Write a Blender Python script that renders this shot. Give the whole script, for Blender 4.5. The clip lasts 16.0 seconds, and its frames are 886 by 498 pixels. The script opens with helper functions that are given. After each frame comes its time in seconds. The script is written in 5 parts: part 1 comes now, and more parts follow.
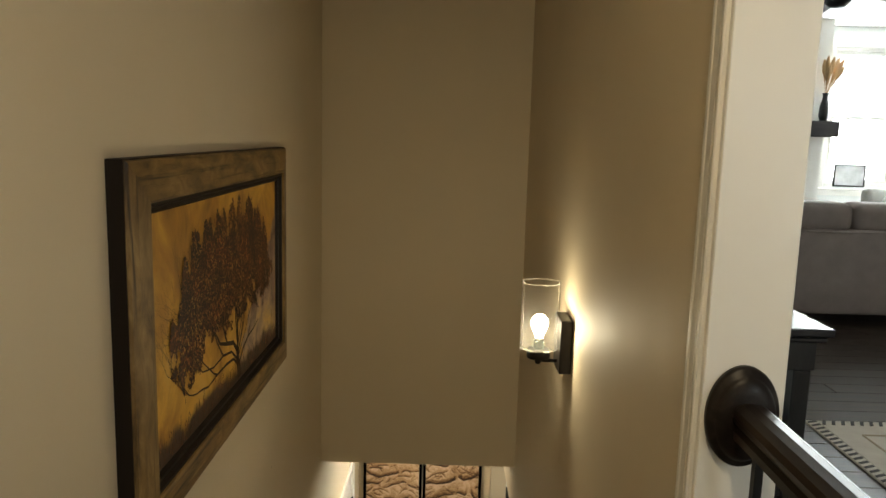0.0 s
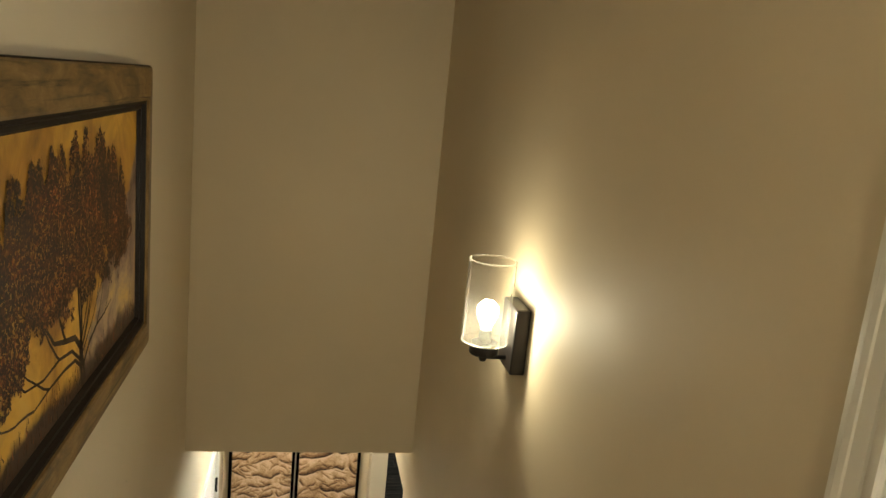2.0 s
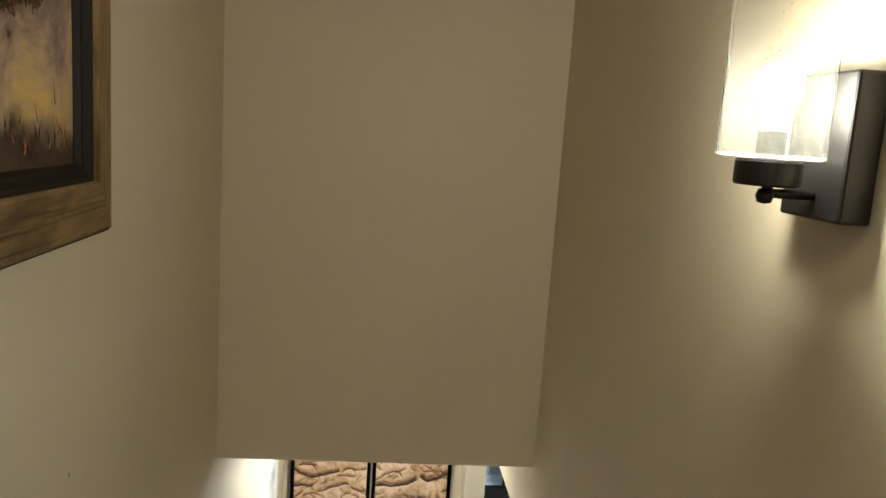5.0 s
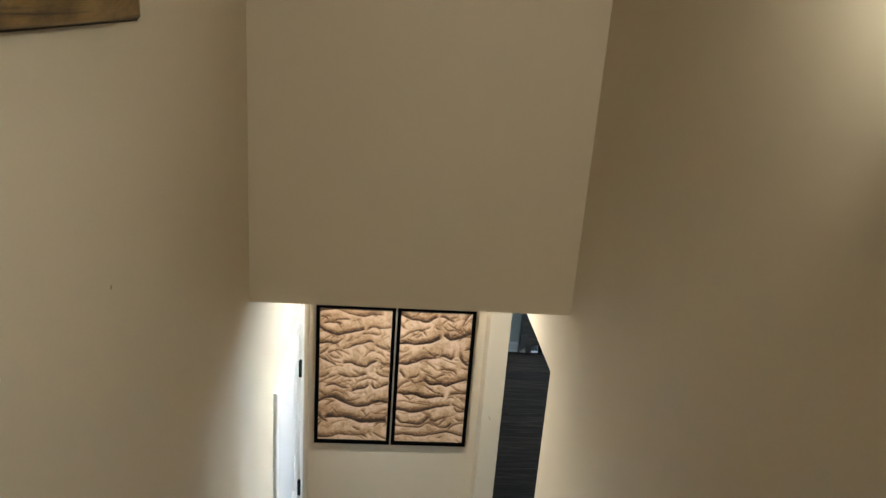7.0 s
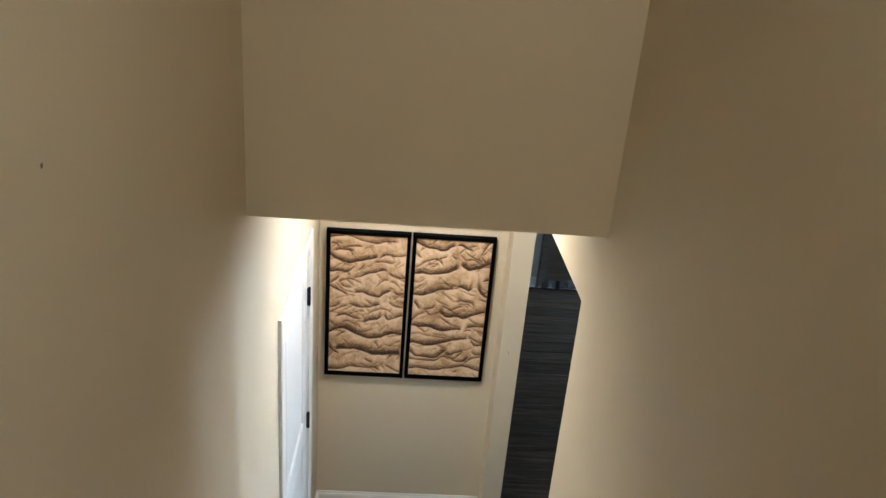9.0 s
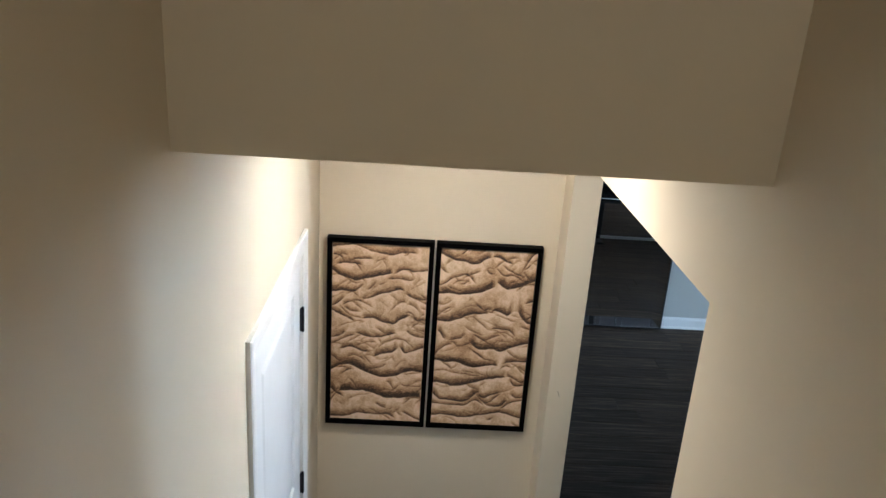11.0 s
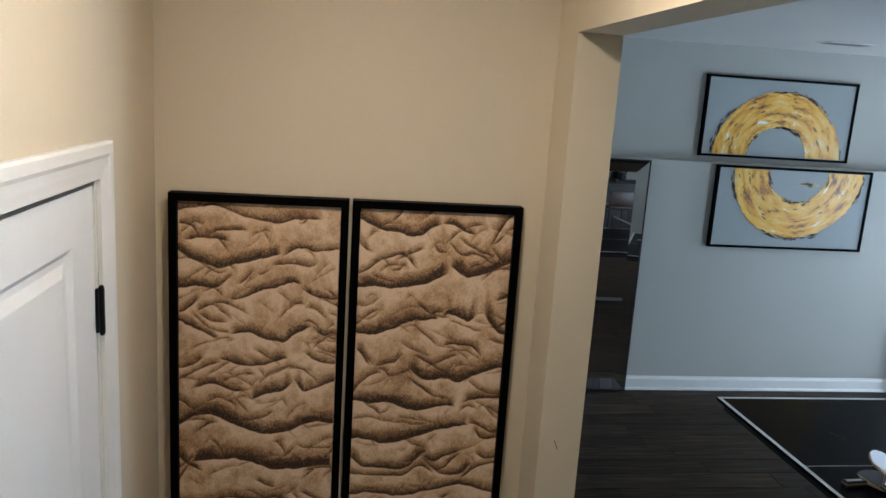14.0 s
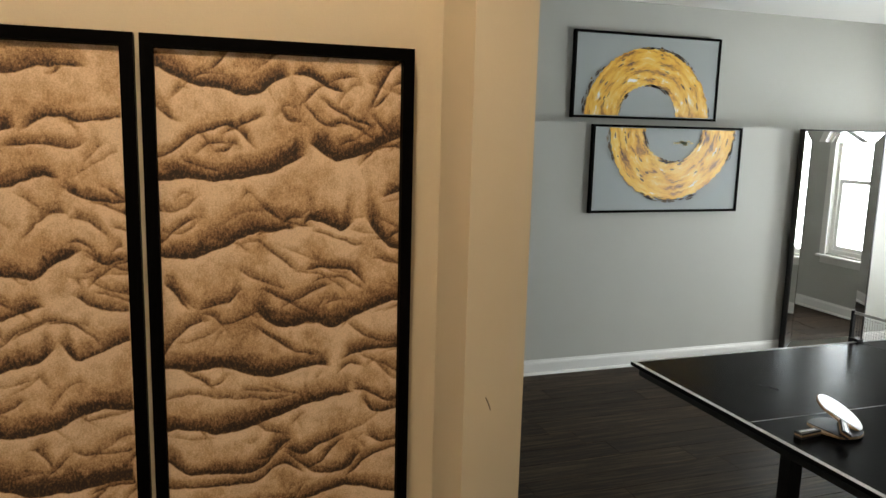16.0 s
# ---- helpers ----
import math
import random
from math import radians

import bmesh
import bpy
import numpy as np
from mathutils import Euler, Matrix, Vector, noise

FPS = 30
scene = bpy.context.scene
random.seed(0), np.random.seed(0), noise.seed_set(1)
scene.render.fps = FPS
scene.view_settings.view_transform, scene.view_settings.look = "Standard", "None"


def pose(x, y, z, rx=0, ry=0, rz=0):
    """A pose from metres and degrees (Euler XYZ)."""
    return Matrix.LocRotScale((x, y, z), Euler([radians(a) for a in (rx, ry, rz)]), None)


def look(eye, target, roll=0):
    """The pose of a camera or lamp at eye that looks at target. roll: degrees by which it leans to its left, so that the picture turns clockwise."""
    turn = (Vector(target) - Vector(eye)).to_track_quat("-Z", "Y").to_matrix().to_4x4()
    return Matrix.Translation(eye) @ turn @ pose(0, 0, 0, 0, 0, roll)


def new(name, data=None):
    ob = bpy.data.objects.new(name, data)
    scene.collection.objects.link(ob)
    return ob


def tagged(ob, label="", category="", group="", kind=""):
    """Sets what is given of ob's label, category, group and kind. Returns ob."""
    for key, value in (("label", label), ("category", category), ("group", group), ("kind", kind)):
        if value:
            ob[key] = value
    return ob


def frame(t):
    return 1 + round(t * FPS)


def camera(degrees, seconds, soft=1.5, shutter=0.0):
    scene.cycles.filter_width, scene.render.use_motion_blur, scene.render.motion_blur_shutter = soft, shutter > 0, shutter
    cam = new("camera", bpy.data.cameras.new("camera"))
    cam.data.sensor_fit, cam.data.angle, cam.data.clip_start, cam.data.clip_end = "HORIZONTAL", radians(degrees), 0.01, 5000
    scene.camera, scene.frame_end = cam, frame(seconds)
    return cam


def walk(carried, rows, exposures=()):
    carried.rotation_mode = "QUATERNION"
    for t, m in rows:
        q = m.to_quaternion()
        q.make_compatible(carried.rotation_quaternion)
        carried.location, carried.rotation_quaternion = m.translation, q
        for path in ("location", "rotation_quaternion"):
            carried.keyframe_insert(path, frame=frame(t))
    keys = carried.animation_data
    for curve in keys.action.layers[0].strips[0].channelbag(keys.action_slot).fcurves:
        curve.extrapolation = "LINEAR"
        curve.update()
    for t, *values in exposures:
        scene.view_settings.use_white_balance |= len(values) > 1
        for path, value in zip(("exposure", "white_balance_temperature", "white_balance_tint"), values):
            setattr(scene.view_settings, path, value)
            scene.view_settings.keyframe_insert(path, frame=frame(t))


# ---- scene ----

cam = camera(61.2, 16.0)
PATH = [
    (0, (0.642, -5.703, 4.497), (0.637, -3.726, 4.195), 1.6),
    (0.5, (0.491, -5.622, 4.509), (0.749, -3.668, 4.170), 2.2),
    (1, (0.485, -5.475, 4.476), (0.789, -3.541, 4.068), 4.0),
    (1.5, (0.522, -5.332, 4.459), (0.87, -3.41, 4.028), 5.0),
    (2, (0.48, -5.142, 4.447), (0.846, -3.22, 4.033), 5.6),
    (2.5, (0.496, -4.97, 4.344), (0.783, -3.03, 3.951), 5.5),
    (3, (0.546, -4.794, 4.262), (0.767, -2.846, 3.866), 5.1),
    (3.5, (0.531, -4.632, 4.119), (0.739, -2.683, 3.722), 5.0),
    (4, (0.504, -4.49, 4.054), (0.695, -2.541, 3.647), 5.1),
    (4.5, (0.541, -4.308, 3.923), (0.704, -2.348, 3.562), 5.2),
    (5, (0.503, -4.209, 3.83), (0.666, -2.241, 3.515), 3.8),
    (7.5, (0.432, -4.102, 3.665), (0.583, -2.236, 2.962), 4.4),
    (8, (0.45, -4.071, 3.649), (0.654, -2.226, 2.906), 5.1),
    (8.5, (0.416, -4.033, 3.637), (0.597, -2.197, 2.864), 5.5),
    (9, (0.439, -3.88, 3.518), (0.558, -2.044, 2.735), 4.8),
    (11.3, (0.43, -3.018, 2.95), (0.484, -1.131, 2.288), 3.4),
    (11.5, (0.424, -2.947, 2.897), (0.48, -1.062, 2.232), 2.8),
    (12, (0.468, -2.738, 2.712), (0.565, -0.858, 2.037), 3.0),
    (12.5, (0.475, -2.535, 2.572), (0.602, -0.635, 1.962), 3.3),
    (13, (0.468, -2.395, 2.486), (0.589, -0.464, 1.978), 3.2),
    (13.5, (0.499, -2.217, 2.364), (0.674, -0.274, 1.923), 3.4),
    (14, (0.481, -2.045, 2.243), (0.76, -0.105, 1.845), 3.7),
    (14.5, (0.484, -1.941, 2.186), (0.789, -0.001, 1.807), 3.3),
    (15, (0.53, -1.75, 2.05), (0.894, 0.184, 1.694), 2.7),
    (15.5, (0.532, -1.575, 1.914), (1.027, 0.335, 1.587), 1.7),
    (16, (0.584, -1.393, 1.818), (1.229, 0.472, 1.495), 1.5),
]
EXPOSURES = [
    (0.0, 0.0, 7100, 4), (0.5, -0.5, 6800, 2), (1.0, 0.15, 7250, 0), (1.5, 0.25, 7100, 1), (2.0, 0.52, 6850, 1), (2.5, 0.42, 6450, 3), (3.0, 0.75, 5850, 2), (3.5, 0.42, 5600, 1), (4.5, 0.62, 5600, 1), (7.5, 0.84, 5500, 5),
    (9.0, 0.78, 5600, 6), (11.5, 0.42, 5250, 8), (12.0, 0.22, 5200, 8), (12.5, -0.2, 5250, 9), (13.5, -0.2, 5750, 9), (14.5, -0.27, 6550, 9), (15.0, -0.36, 7700, 10), (15.5, -0.1, 7700, 10), (16.0, 0.07, 7800, 12),
]
walk(cam, [(t, look(e, g, r)) for t, e, g, r in PATH], EXPOSURES)

# ---- plan, in metres ----
W = 1.055          # clear width of the stairwell
T = 0.118          # thickness of the partition
ZC = 2.72          # ceiling of the lower landing
ZR = 2.785         # ceiling of the games room
ZU = 3.15          # upper floor
ZT = 5.85          # upper ceiling
YH = -1.85         # drop wall over the stairs
YO, YS, ZO = -1.680, -0.17, 2.422  # opening to the games room
YE = -4.554        # upper end of the right-hand wall
YF = 3.48          # far wall of the games room (below its ledge)
LEDGE = 1.874
YU = 3.72          # the same wall above its ledge
XE = 6.90          # window wall of the games room
YB = -3.30         # back wall of the games room
XL, YL, YBACK = 8.3, 3.2, -8.2   # living room

# ---- world and lights ----
world = bpy.data.worlds.new("world")
scene.world = world
world.use_nodes = True
wn = world.node_tree.nodes
sky = wn.new("ShaderNodeTexSky")
sky.sky_type, sky.sun_disc = "NISHITA", False
sky.sun_elevation, sky.sun_rotation = radians(35), radians(60)
world.node_tree.links.new(sky.outputs[0], wn["Background"].inputs[0])
wn["Background"].inputs[1].default_value = 0.12


def area(name, at, aim, sx, sy, watts, col, disk=False, spread=180):
    li = bpy.data.lights.new(name, "AREA")
    li.shape = "DISK" if disk else "RECTANGLE"
    li.size, li.size_y, li.energy, li.color, li.spread = sx, sy, watts, col, radians(spread)
    ob = new(name, li)
    ob.matrix_basis = look(at, aim)
    return ob


DAY = (0.81, 0.885, 0.965)
SKYLIGHT = (0.74, 0.87, 1.0)
WARM = (1.0, 0.80, 0.55)
# wall lamp bulb
bulb = bpy.data.lights.new("wall_lamp_light", "POINT")
bulb.energy, bulb.color, bulb.shadow_soft_size = 3.5, (1.0, 0.86, 0.62), 0.022
new("wall_lamp_light", bulb).location = (0.955, -3.345, 3.884)
# recessed lamp over the landing
spot = bpy.data.lights.new("landing_light", "POINT")
spot.energy, spot.color, spot.shadow_soft_size = 1.4, (1.0, 0.85, 0.68), 0.03
new("landing_light", spot).location = (0.58, -0.93, ZC - 0.036)
area("landing_light", (0.58, -0.93, ZC - 0.012), (0.58, -0.93, 0), 0.13, 0.13, 12.6, (1.0, 0.85, 0.68), disk=True)
# unseen ceiling lamp, added over the upper hall as warm fill
area("hall_fill_light", (0.80, -5.7, ZT - 0.012), (0.80, -5.7, 0), 0.15, 0.15, 18, WARM, disk=True)
# daylight in the window openings
area("games_window_light", (XE + 0.05, 2.62, 1.35), (0, 2.0, 1.2), 0.72, 1.35, 62, SKYLIGHT)
# daylight of the second, added window, which brightens the games room
area("games_window_light", (XE + 0.05, 0.35, 1.35), (0, 0.5, 1.2), 0.72, 1.35, 100, SKYLIGHT)
# daylight of an unseen, added hall window, for the end trim and left wall
area("hall_daylight_fill", (3.3, YBACK - 0.05, 4.7), (1.2, -4.0, 4.2), 1.3, 1.5, 25, DAY)
area("living_window_light", (5.49, YL + 0.05, 4.8), (5.2, -3, 4.0), 1.2, 1.5, 340, DAY)
area("living_window_light", (7.3, YL + 0.05, 4.8), (5.2, -3, 4.0), 1.2, 1.5, 340, DAY)


# ---- materials ----
def material(name, col, rough=0.5, metal=0.0, spec=0.5):
    m = bpy.data.materials.new(name)
    m.use_nodes = True
    b = m.node_tree.nodes["Principled BSDF"]
    b.inputs["Base Color"].default_value = (*col, 1)
    b.inputs["Roughness"].default_value = rough
    b.inputs["Metallic"].default_value = metal
    b.inputs["Specular IOR Level"].default_value = spec
    return m


def nodes_of(m):
    t = m.node_tree
    return t, t.nodes, t.links, t.nodes["Principled BSDF"]


def coords(m, scale=(1, 1, 1), source="Object", rot=(0, 0, 0)):
    t, n, l, b = nodes_of(m)
    c = n.new("ShaderNodeTexCoord")
    mp = n.new("ShaderNodeMapping")
    mp.inputs["Scale"].default_value = scale
    mp.inputs["Rotation"].default_value = rot
    l.new(c.outputs[source], mp.inputs[0])
    return mp.outputs[0]


def noise_tex(m, vec, scale, detail=4, rough=0.55, dist=0.0):
    t, n, l, b = nodes_of(m)
    x = n.new("ShaderNodeTexNoise")
    x.inputs["Scale"].default_value = scale
    x.inputs["Detail"].default_value = detail
    x.inputs["Roughness"].default_value = rough
    x.inputs["Distortion"].default_value = dist
    l.new(vec, x.inputs["Vector"])
    return x.outputs["Fac"]


def ramp(m, fac, stops):
    t, n, l, b = nodes_of(m)
    r = n.new("ShaderNodeValToRGB")
    while len(r.color_ramp.elements) < len(stops):
        r.color_ramp.elements.new(0.5)
    for e, (p, c) in zip(r.color_ramp.elements, stops):
        e.position, e.color = p, (*c, 1)
    l.new(fac, r.inputs[0])
    return r.outputs[0]


def mix(m, fac, a, b_, how="MIX"):
    t, n, l, b = nodes_of(m)
    x = n.new("ShaderNodeMix")
    x.data_type, x.blend_type = "RGBA", how
    for sock, v in ((x.inputs[0], fac), (x.inputs[6], a), (x.inputs[7], b_)):
        if isinstance(v, (int, float)):
            sock.default_value = v
        elif isinstance(v, tuple):
            sock.default_value = (*v, 1)
        else:
            l.new(v, sock)
    return x.outputs[2]


def maths(m, how, a, b_=0.0):
    t, n, l, b = nodes_of(m)
    x = n.new("ShaderNodeMath")
    x.operation = how
    for sock, v in ((x.inputs[0], a), (x.inputs[1], b_)):
        if isinstance(v, (int, float)):
            sock.default_value = v
        else:
            l.new(v, sock)
    return x.outputs[0]


def base(m, out):
    t, n, l, b = nodes_of(m)
    l.new(out, b.inputs["Base Color"])


def rough_from(m, fac, lo, hi):
    t, n, l, b = nodes_of(m)
    r = n.new("ShaderNodeMapRange")
    r.inputs["To Min"].default_value, r.inputs["To Max"].default_value = lo, hi
    l.new(fac, r.inputs["Value"])
    l.new(r.outputs[0], b.inputs["Roughness"])


def bump(m, fac, strength=0.2, dist=0.002):
    t, n, l, b = nodes_of(m)
    x = n.new("ShaderNodeBump")
    x.inputs["Strength"].default_value, x.inputs["Distance"].default_value = strength, dist
    l.new(fac, x.inputs["Height"])
    l.new(x.outputs[0], b.inputs["Normal"])


def wall_paint(name, a, b_, rough=0.62):
    m = material(name, a, rough)
    v = coords(m)
    big = noise_tex(m, v, 1.3, 3)
    base(m, ramp(m, big, [(0.3, a), (0.75, b_)]))
    fine = noise_tex(m, v, 190, 3, 0.6)
    bump(m, fine, 0.16, 0.0015)
    rough_from(m, noise_tex(m, v, 6, 3), rough - 0.08, rough + 0.1)
    return m


PAINT = wall_paint("beige_wall_paint", (0.65, 0.557, 0.412), (0.615, 0.53, 0.39))
GREY = wall_paint("grey_wall_paint", (0.476, 0.47, 0.427), (0.452, 0.446, 0.408))
PALE = wall_paint("pale_wall_paint", (0.70, 0.72, 0.71), (0.66, 0.68, 0.675))
CEIL = wall_paint("ceiling_paint", (0.78, 0.77, 0.74), (0.74, 0.735, 0.71), 0.8)


def semi_gloss(name, col, rough=0.32):
    m = material(name, col, rough)
    v = coords(m, (1, 1, 0.25))
    f = noise_tex(m, v, 45, 4)
    base(m, ramp(m, noise_tex(m, coords(m), 3, 4), [(0.35, col), (0.8, tuple(c * 0.93 for c in col))]))
    bump(m, f, 0.08, 0.0006)
    rough_from(m, f, rough - 0.06, rough + 0.1)
    return m


TRIM = semi_gloss("white_trim_paint", (0.80, 0.785, 0.75))
DOORW = semi_gloss("white_door_paint", (0.80, 0.80, 0.79), 0.38)


def wood(name, dark, mid, light, scale=(1.2, 14, 14), rough=0.4, vary=True, relief=0.15):
    m = material(name, mid, rough)
    t, n, l, b = nodes_of(m)
    v = coords(m, scale)
    if vary:
        oi = n.new("ShaderNodeObjectInfo")
        add = n.new("ShaderNodeVectorMath")
        add.operation = "ADD"
        mul = n.new("ShaderNodeVectorMath")
        mul.operation = "SCALE"
        mul.inputs[0].default_value = (13.0, 7.0, 5.0)
        l.new(oi.outputs["Random"], mul.inputs["Scale"])
        l.new(v, add.inputs[0])
        l.new(mul.outputs[0], add.inputs[1])
        v = add.outputs[0]
    g = noise_tex(m, v, 3.0, 7, 0.68, 0.7)
    col = ramp(m, g, [(0.28, dark), (0.5, mid), (0.74, light)])
    if vary:
        tone = ramp(m, oi.outputs["Random"], [(0.0, (0.72, 0.72, 0.72)), (1.0, (1.2, 1.18, 1.15))])
        col = mix(m, 1.0, col, tone, "MULTIPLY")
    base(m, col)
    bump(m, g, relief, 0.0012)
    rough_from(m, g, rough - 0.08, rough + 0.12)
    return m


PLANK = wood("dark_floor_plank", (0.008, 0.0055, 0.004), (0.032, 0.022, 0.0155), (0.11, 0.077, 0.055), (0.8, 22, 22), 0.5)
PLANK.node_tree.nodes["Principled BSDF"].inputs["Specular IOR Level"].default_value = 0.07
HARDWOOD = wood("dark_hardwood", (0.016, 0.011, 0.009), (0.035, 0.024, 0.018), (0.075, 0.052, 0.04), (1.2, 15, 15), 0.42)
HARDWOOD.node_tree.nodes["Principled BSDF"].inputs["Specular IOR Level"].default_value = 0.15
RAILWOOD = wood("espresso_rail_wood", (0.006, 0.004, 0.003), (0.011, 0.008, 0.007), (0.03, 0.021, 0.016), (9, 0.9, 9), 0.40, False)
RAILWOOD.node_tree.nodes["Principled BSDF"].inputs["Specular IOR Level"].default_value = 0.25
BLACKWOOD = wood("black_painted_wood", (0.006, 0.006, 0.007), (0.012, 0.012, 0.014), (0.02, 0.02, 0.022), (5, 5, 1), 0.33, False)
MANTEL = wood("dark_mantel_wood", (0.012, 0.010, 0.012), (0.022, 0.018, 0.02), (0.04, 0.032, 0.034), (2, 12, 12), 0.5, False)
RUSTIC = wood("rustic_frame_wood", (0.04, 0.022, 0.007), (0.20, 0.122, 0.042), (0.34, 0.235, 0.10), (7, 2.2, 7), 0.55, False, 0.4)
RUSTICV = wood("rustic_frame_wood_upright", (0.04, 0.022, 0.007), (0.20, 0.122, 0.042), (0.34, 0.235, 0.10), (7, 7, 2.2), 0.55, False, 0.4)
for rm, sc in ((RUSTIC, (26, 2.0, 60)), (RUSTICV, (26, 60, 2.0))):
    rt, rn, rl, rb = nodes_of(rm)
    plain = rb.inputs["Base Color"].links[0].from_socket
    scratch = ramp(rm, noise_tex(rm, coords(rm, sc), 1.0, 5, 0.65, 0.4), [(0.34, (0.10, 0.08, 0.06)), (0.47, (1, 1, 1))])
    worn = ramp(rm, noise_tex(rm, coords(rm), 5.5, 4), [(0.36, (0.62, 0.58, 0.52)), (0.55, (1, 1, 1))])
    base(rm, mix(rm, 0.85, mix(rm, 0.9, plain, scratch, "MULTIPLY"), worn, "MULTIPLY"))
PADDLEWOOD = wood("pale_paddle_wood", (0.30, 0.17, 0.08), (0.42, 0.26, 0.13), (0.55, 0.36, 0.2), (8, 8, 30), 0.5, False)
TREADWOOD = wood("stair_tread_wood", (0.012, 0.009, 0.007), (0.026, 0.018, 0.014), (0.06, 0.042, 0.032), (1.2, 15, 15), 0.4)

BLACKFRAME = material("black_frame_lacquer", (0.0018, 0.0016, 0.0016), 0.5, 0.0, 0.02)
bump(BLACKFRAME, noise_tex(BLACKFRAME, coords(BLACKFRAME), 120, 3), 0.08, 0.0006)
LIP = material("dark_inner_lip", (0.012, 0.008, 0.006), 0.55, 0.0, 0.2)
bump(LIP, noise_tex(LIP, coords(LIP), 60, 4), 0.2, 0.001)
BRONZE = material("oil_rubbed_bronze", (0.022, 0.019, 0.019), 0.38, 0.6)
bump(BRONZE, noise_tex(BRONZE, coords(BRONZE), 220, 3), 0.06, 0.0004)
HINGE = material("black_hinge_metal", (0.012, 0.012, 0.012), 0.4, 0.7)
IRON = material("black_iron", (0.010, 0.010, 0.011), 0.45, 0.5)
bump(IRON, noise_tex(IRON, coords(IRON), 150, 3), 0.1, 0.0005)
STEEL = material("brushed_steel", (0.55, 0.55, 0.54), 0.3, 1.0)
PLASTIC = material("white_plastic", (0.78, 0.78, 0.76), 0.35)
VENTGREY = material("shaded_vent_metal", (0.22, 0.22, 0.21), 0.5)
DARKGAP = material("dark_gap", (0.10, 0.07, 0.045), 0.9)


def glass(name, rough=0.02, col=(1, 1, 1)):
    m = material(name, col, rough)
    b = m.node_tree.nodes["Principled BSDF"]
    b.inputs["Transmission Weight"].default_value = 1.0
    b.inputs["IOR"].default_value = 1.45
    return m




def lamp_glass(name, seed_haze, body_haze, ior):
    """Clear glass that passes light straight on, with scattered air seeds, a little gloss and a faint milky body for
    the lit glow.
    """
    m = material(name, (0.95, 0.93, 0.88), 0.05)
    t, n, l, b = nodes_of(m)
    seeds = n.new("ShaderNodeTexVoronoi")
    seeds.inputs["Scale"].default_value = 105
    l.new(coords(m, (1, 1, 0.8)), seeds.inputs["Vector"])
    patches = ramp(m, noise_tex(m, coords(m), 26, 3), [(0.42, (0, 0, 0)), (0.6, (1, 1, 1))])
    spots = mix(m, patches, (body_haze,) * 3, ramp(m, seeds.outputs["Distance"], [(0.12, (seed_haze,) * 3), (0.18, (body_haze,) * 3)]))
    clear, shine, haze = n.new("ShaderNodeBsdfTransparent"), n.new("ShaderNodeBsdfGlossy"), n.new("ShaderNodeBsdfTranslucent")
    clear.inputs["Color"].default_value = (0.985, 0.98, 0.96, 1)
    shine.inputs["Roughness"].default_value = 0.04
    haze.inputs["Color"].default_value = (0.95, 0.93, 0.86, 1)
    fres, one, two = n.new("ShaderNodeFresnel"), n.new("ShaderNodeMixShader"), n.new("ShaderNodeMixShader")
    fres.inputs["IOR"].default_value = ior
    l.new(fres.outputs[0], one.inputs[0])
    l.new(clear.outputs[0], one.inputs[1])
    l.new(shine.outputs[0], one.inputs[2])
    l.new(spots, two.inputs[0])
    l.new(one.outputs[0], two.inputs[1])
    l.new(haze.outputs[0], two.inputs[2])
    l.new(two.outputs[0], n["Material Output"].inputs[0])
    return m


SEEDED = lamp_glass("seeded_glass", 0.34, 0.013, 1.02)
# milkier glass, so the bright line of the rim is put into the material
GLASSRIM = lamp_glass("glass_rim", 0.16, 0.10, 1.05)
PANE = glass("window_glass", 0.0)
MIRROR = material("mirror_silver", (0.86, 0.87, 0.86), 0.015, 1.0)
EDGE = material("dark_mirror_edge", (0.02, 0.018, 0.018), 0.3, 0.4)


def glow(name, col, strength):
    m = material(name, (0, 0, 0))
    b = m.node_tree.nodes["Principled BSDF"]
    b.inputs["Emission Color"].default_value = (*col, 1)
    b.inputs["Emission Strength"].default_value = strength
    return m


BULB = glow("lit_bulb", (1.0, 0.9, 0.72), 22)
LENS = glow("lit_lamp_lens", (1.0, 0.86, 0.68), 14)
OUTDOORS = glow("bright_overcast_daylight", (0.72, 0.88, 1.0), 5.0)
OPENSKY = glow("open_blue_daylight", (0.40, 0.70, 1.0), 5.0)


def fabric(name, a, b_, scale=420, rough=0.9, strength=0.35):
    m = material(name, a, rough)
    v = coords(m)
    base(m, ramp(m, noise_tex(m, v, 7, 5), [(0.3, a), (0.7, b_)]))
    bump(m, noise_tex(m, v, scale, 2), strength, 0.0015)
    return m


SOFA = fabric("taupe_upholstery", (0.27, 0.225, 0.21), (0.225, 0.185, 0.175))
RUGM = fabric("cream_rug_pile", (0.55, 0.49, 0.41), (0.46, 0.40, 0.33), 300)
RUGD = fabric("charcoal_rug_pile", (0.05, 0.045, 0.045), (0.08, 0.07, 0.07), 300)
RUGT = fabric("tan_rug_pile", (0.40, 0.33, 0.24), (0.34, 0.27, 0.2), 300)
PAMPAS = fabric("dry_pampas", (0.45, 0.30, 0.16), (0.34, 0.21, 0.1))
PILLOW = fabric("pale_cushion", (0.6, 0.6, 0.58), (0.5, 0.5, 0.48))
LEATHER = material("brown_leather", (0.045, 0.024, 0.018), 0.38)
lv = coords(LEATHER)
base(LEATHER, ramp(LEATHER, noise_tex(LEATHER, lv, 9, 4), [(0.3, (0.055, 0.03, 0.022)), (0.7, (0.032, 0.017, 0.013))]))
bump(LEATHER, noise_tex(LEATHER, lv, 240, 3), 0.25, 0.001)
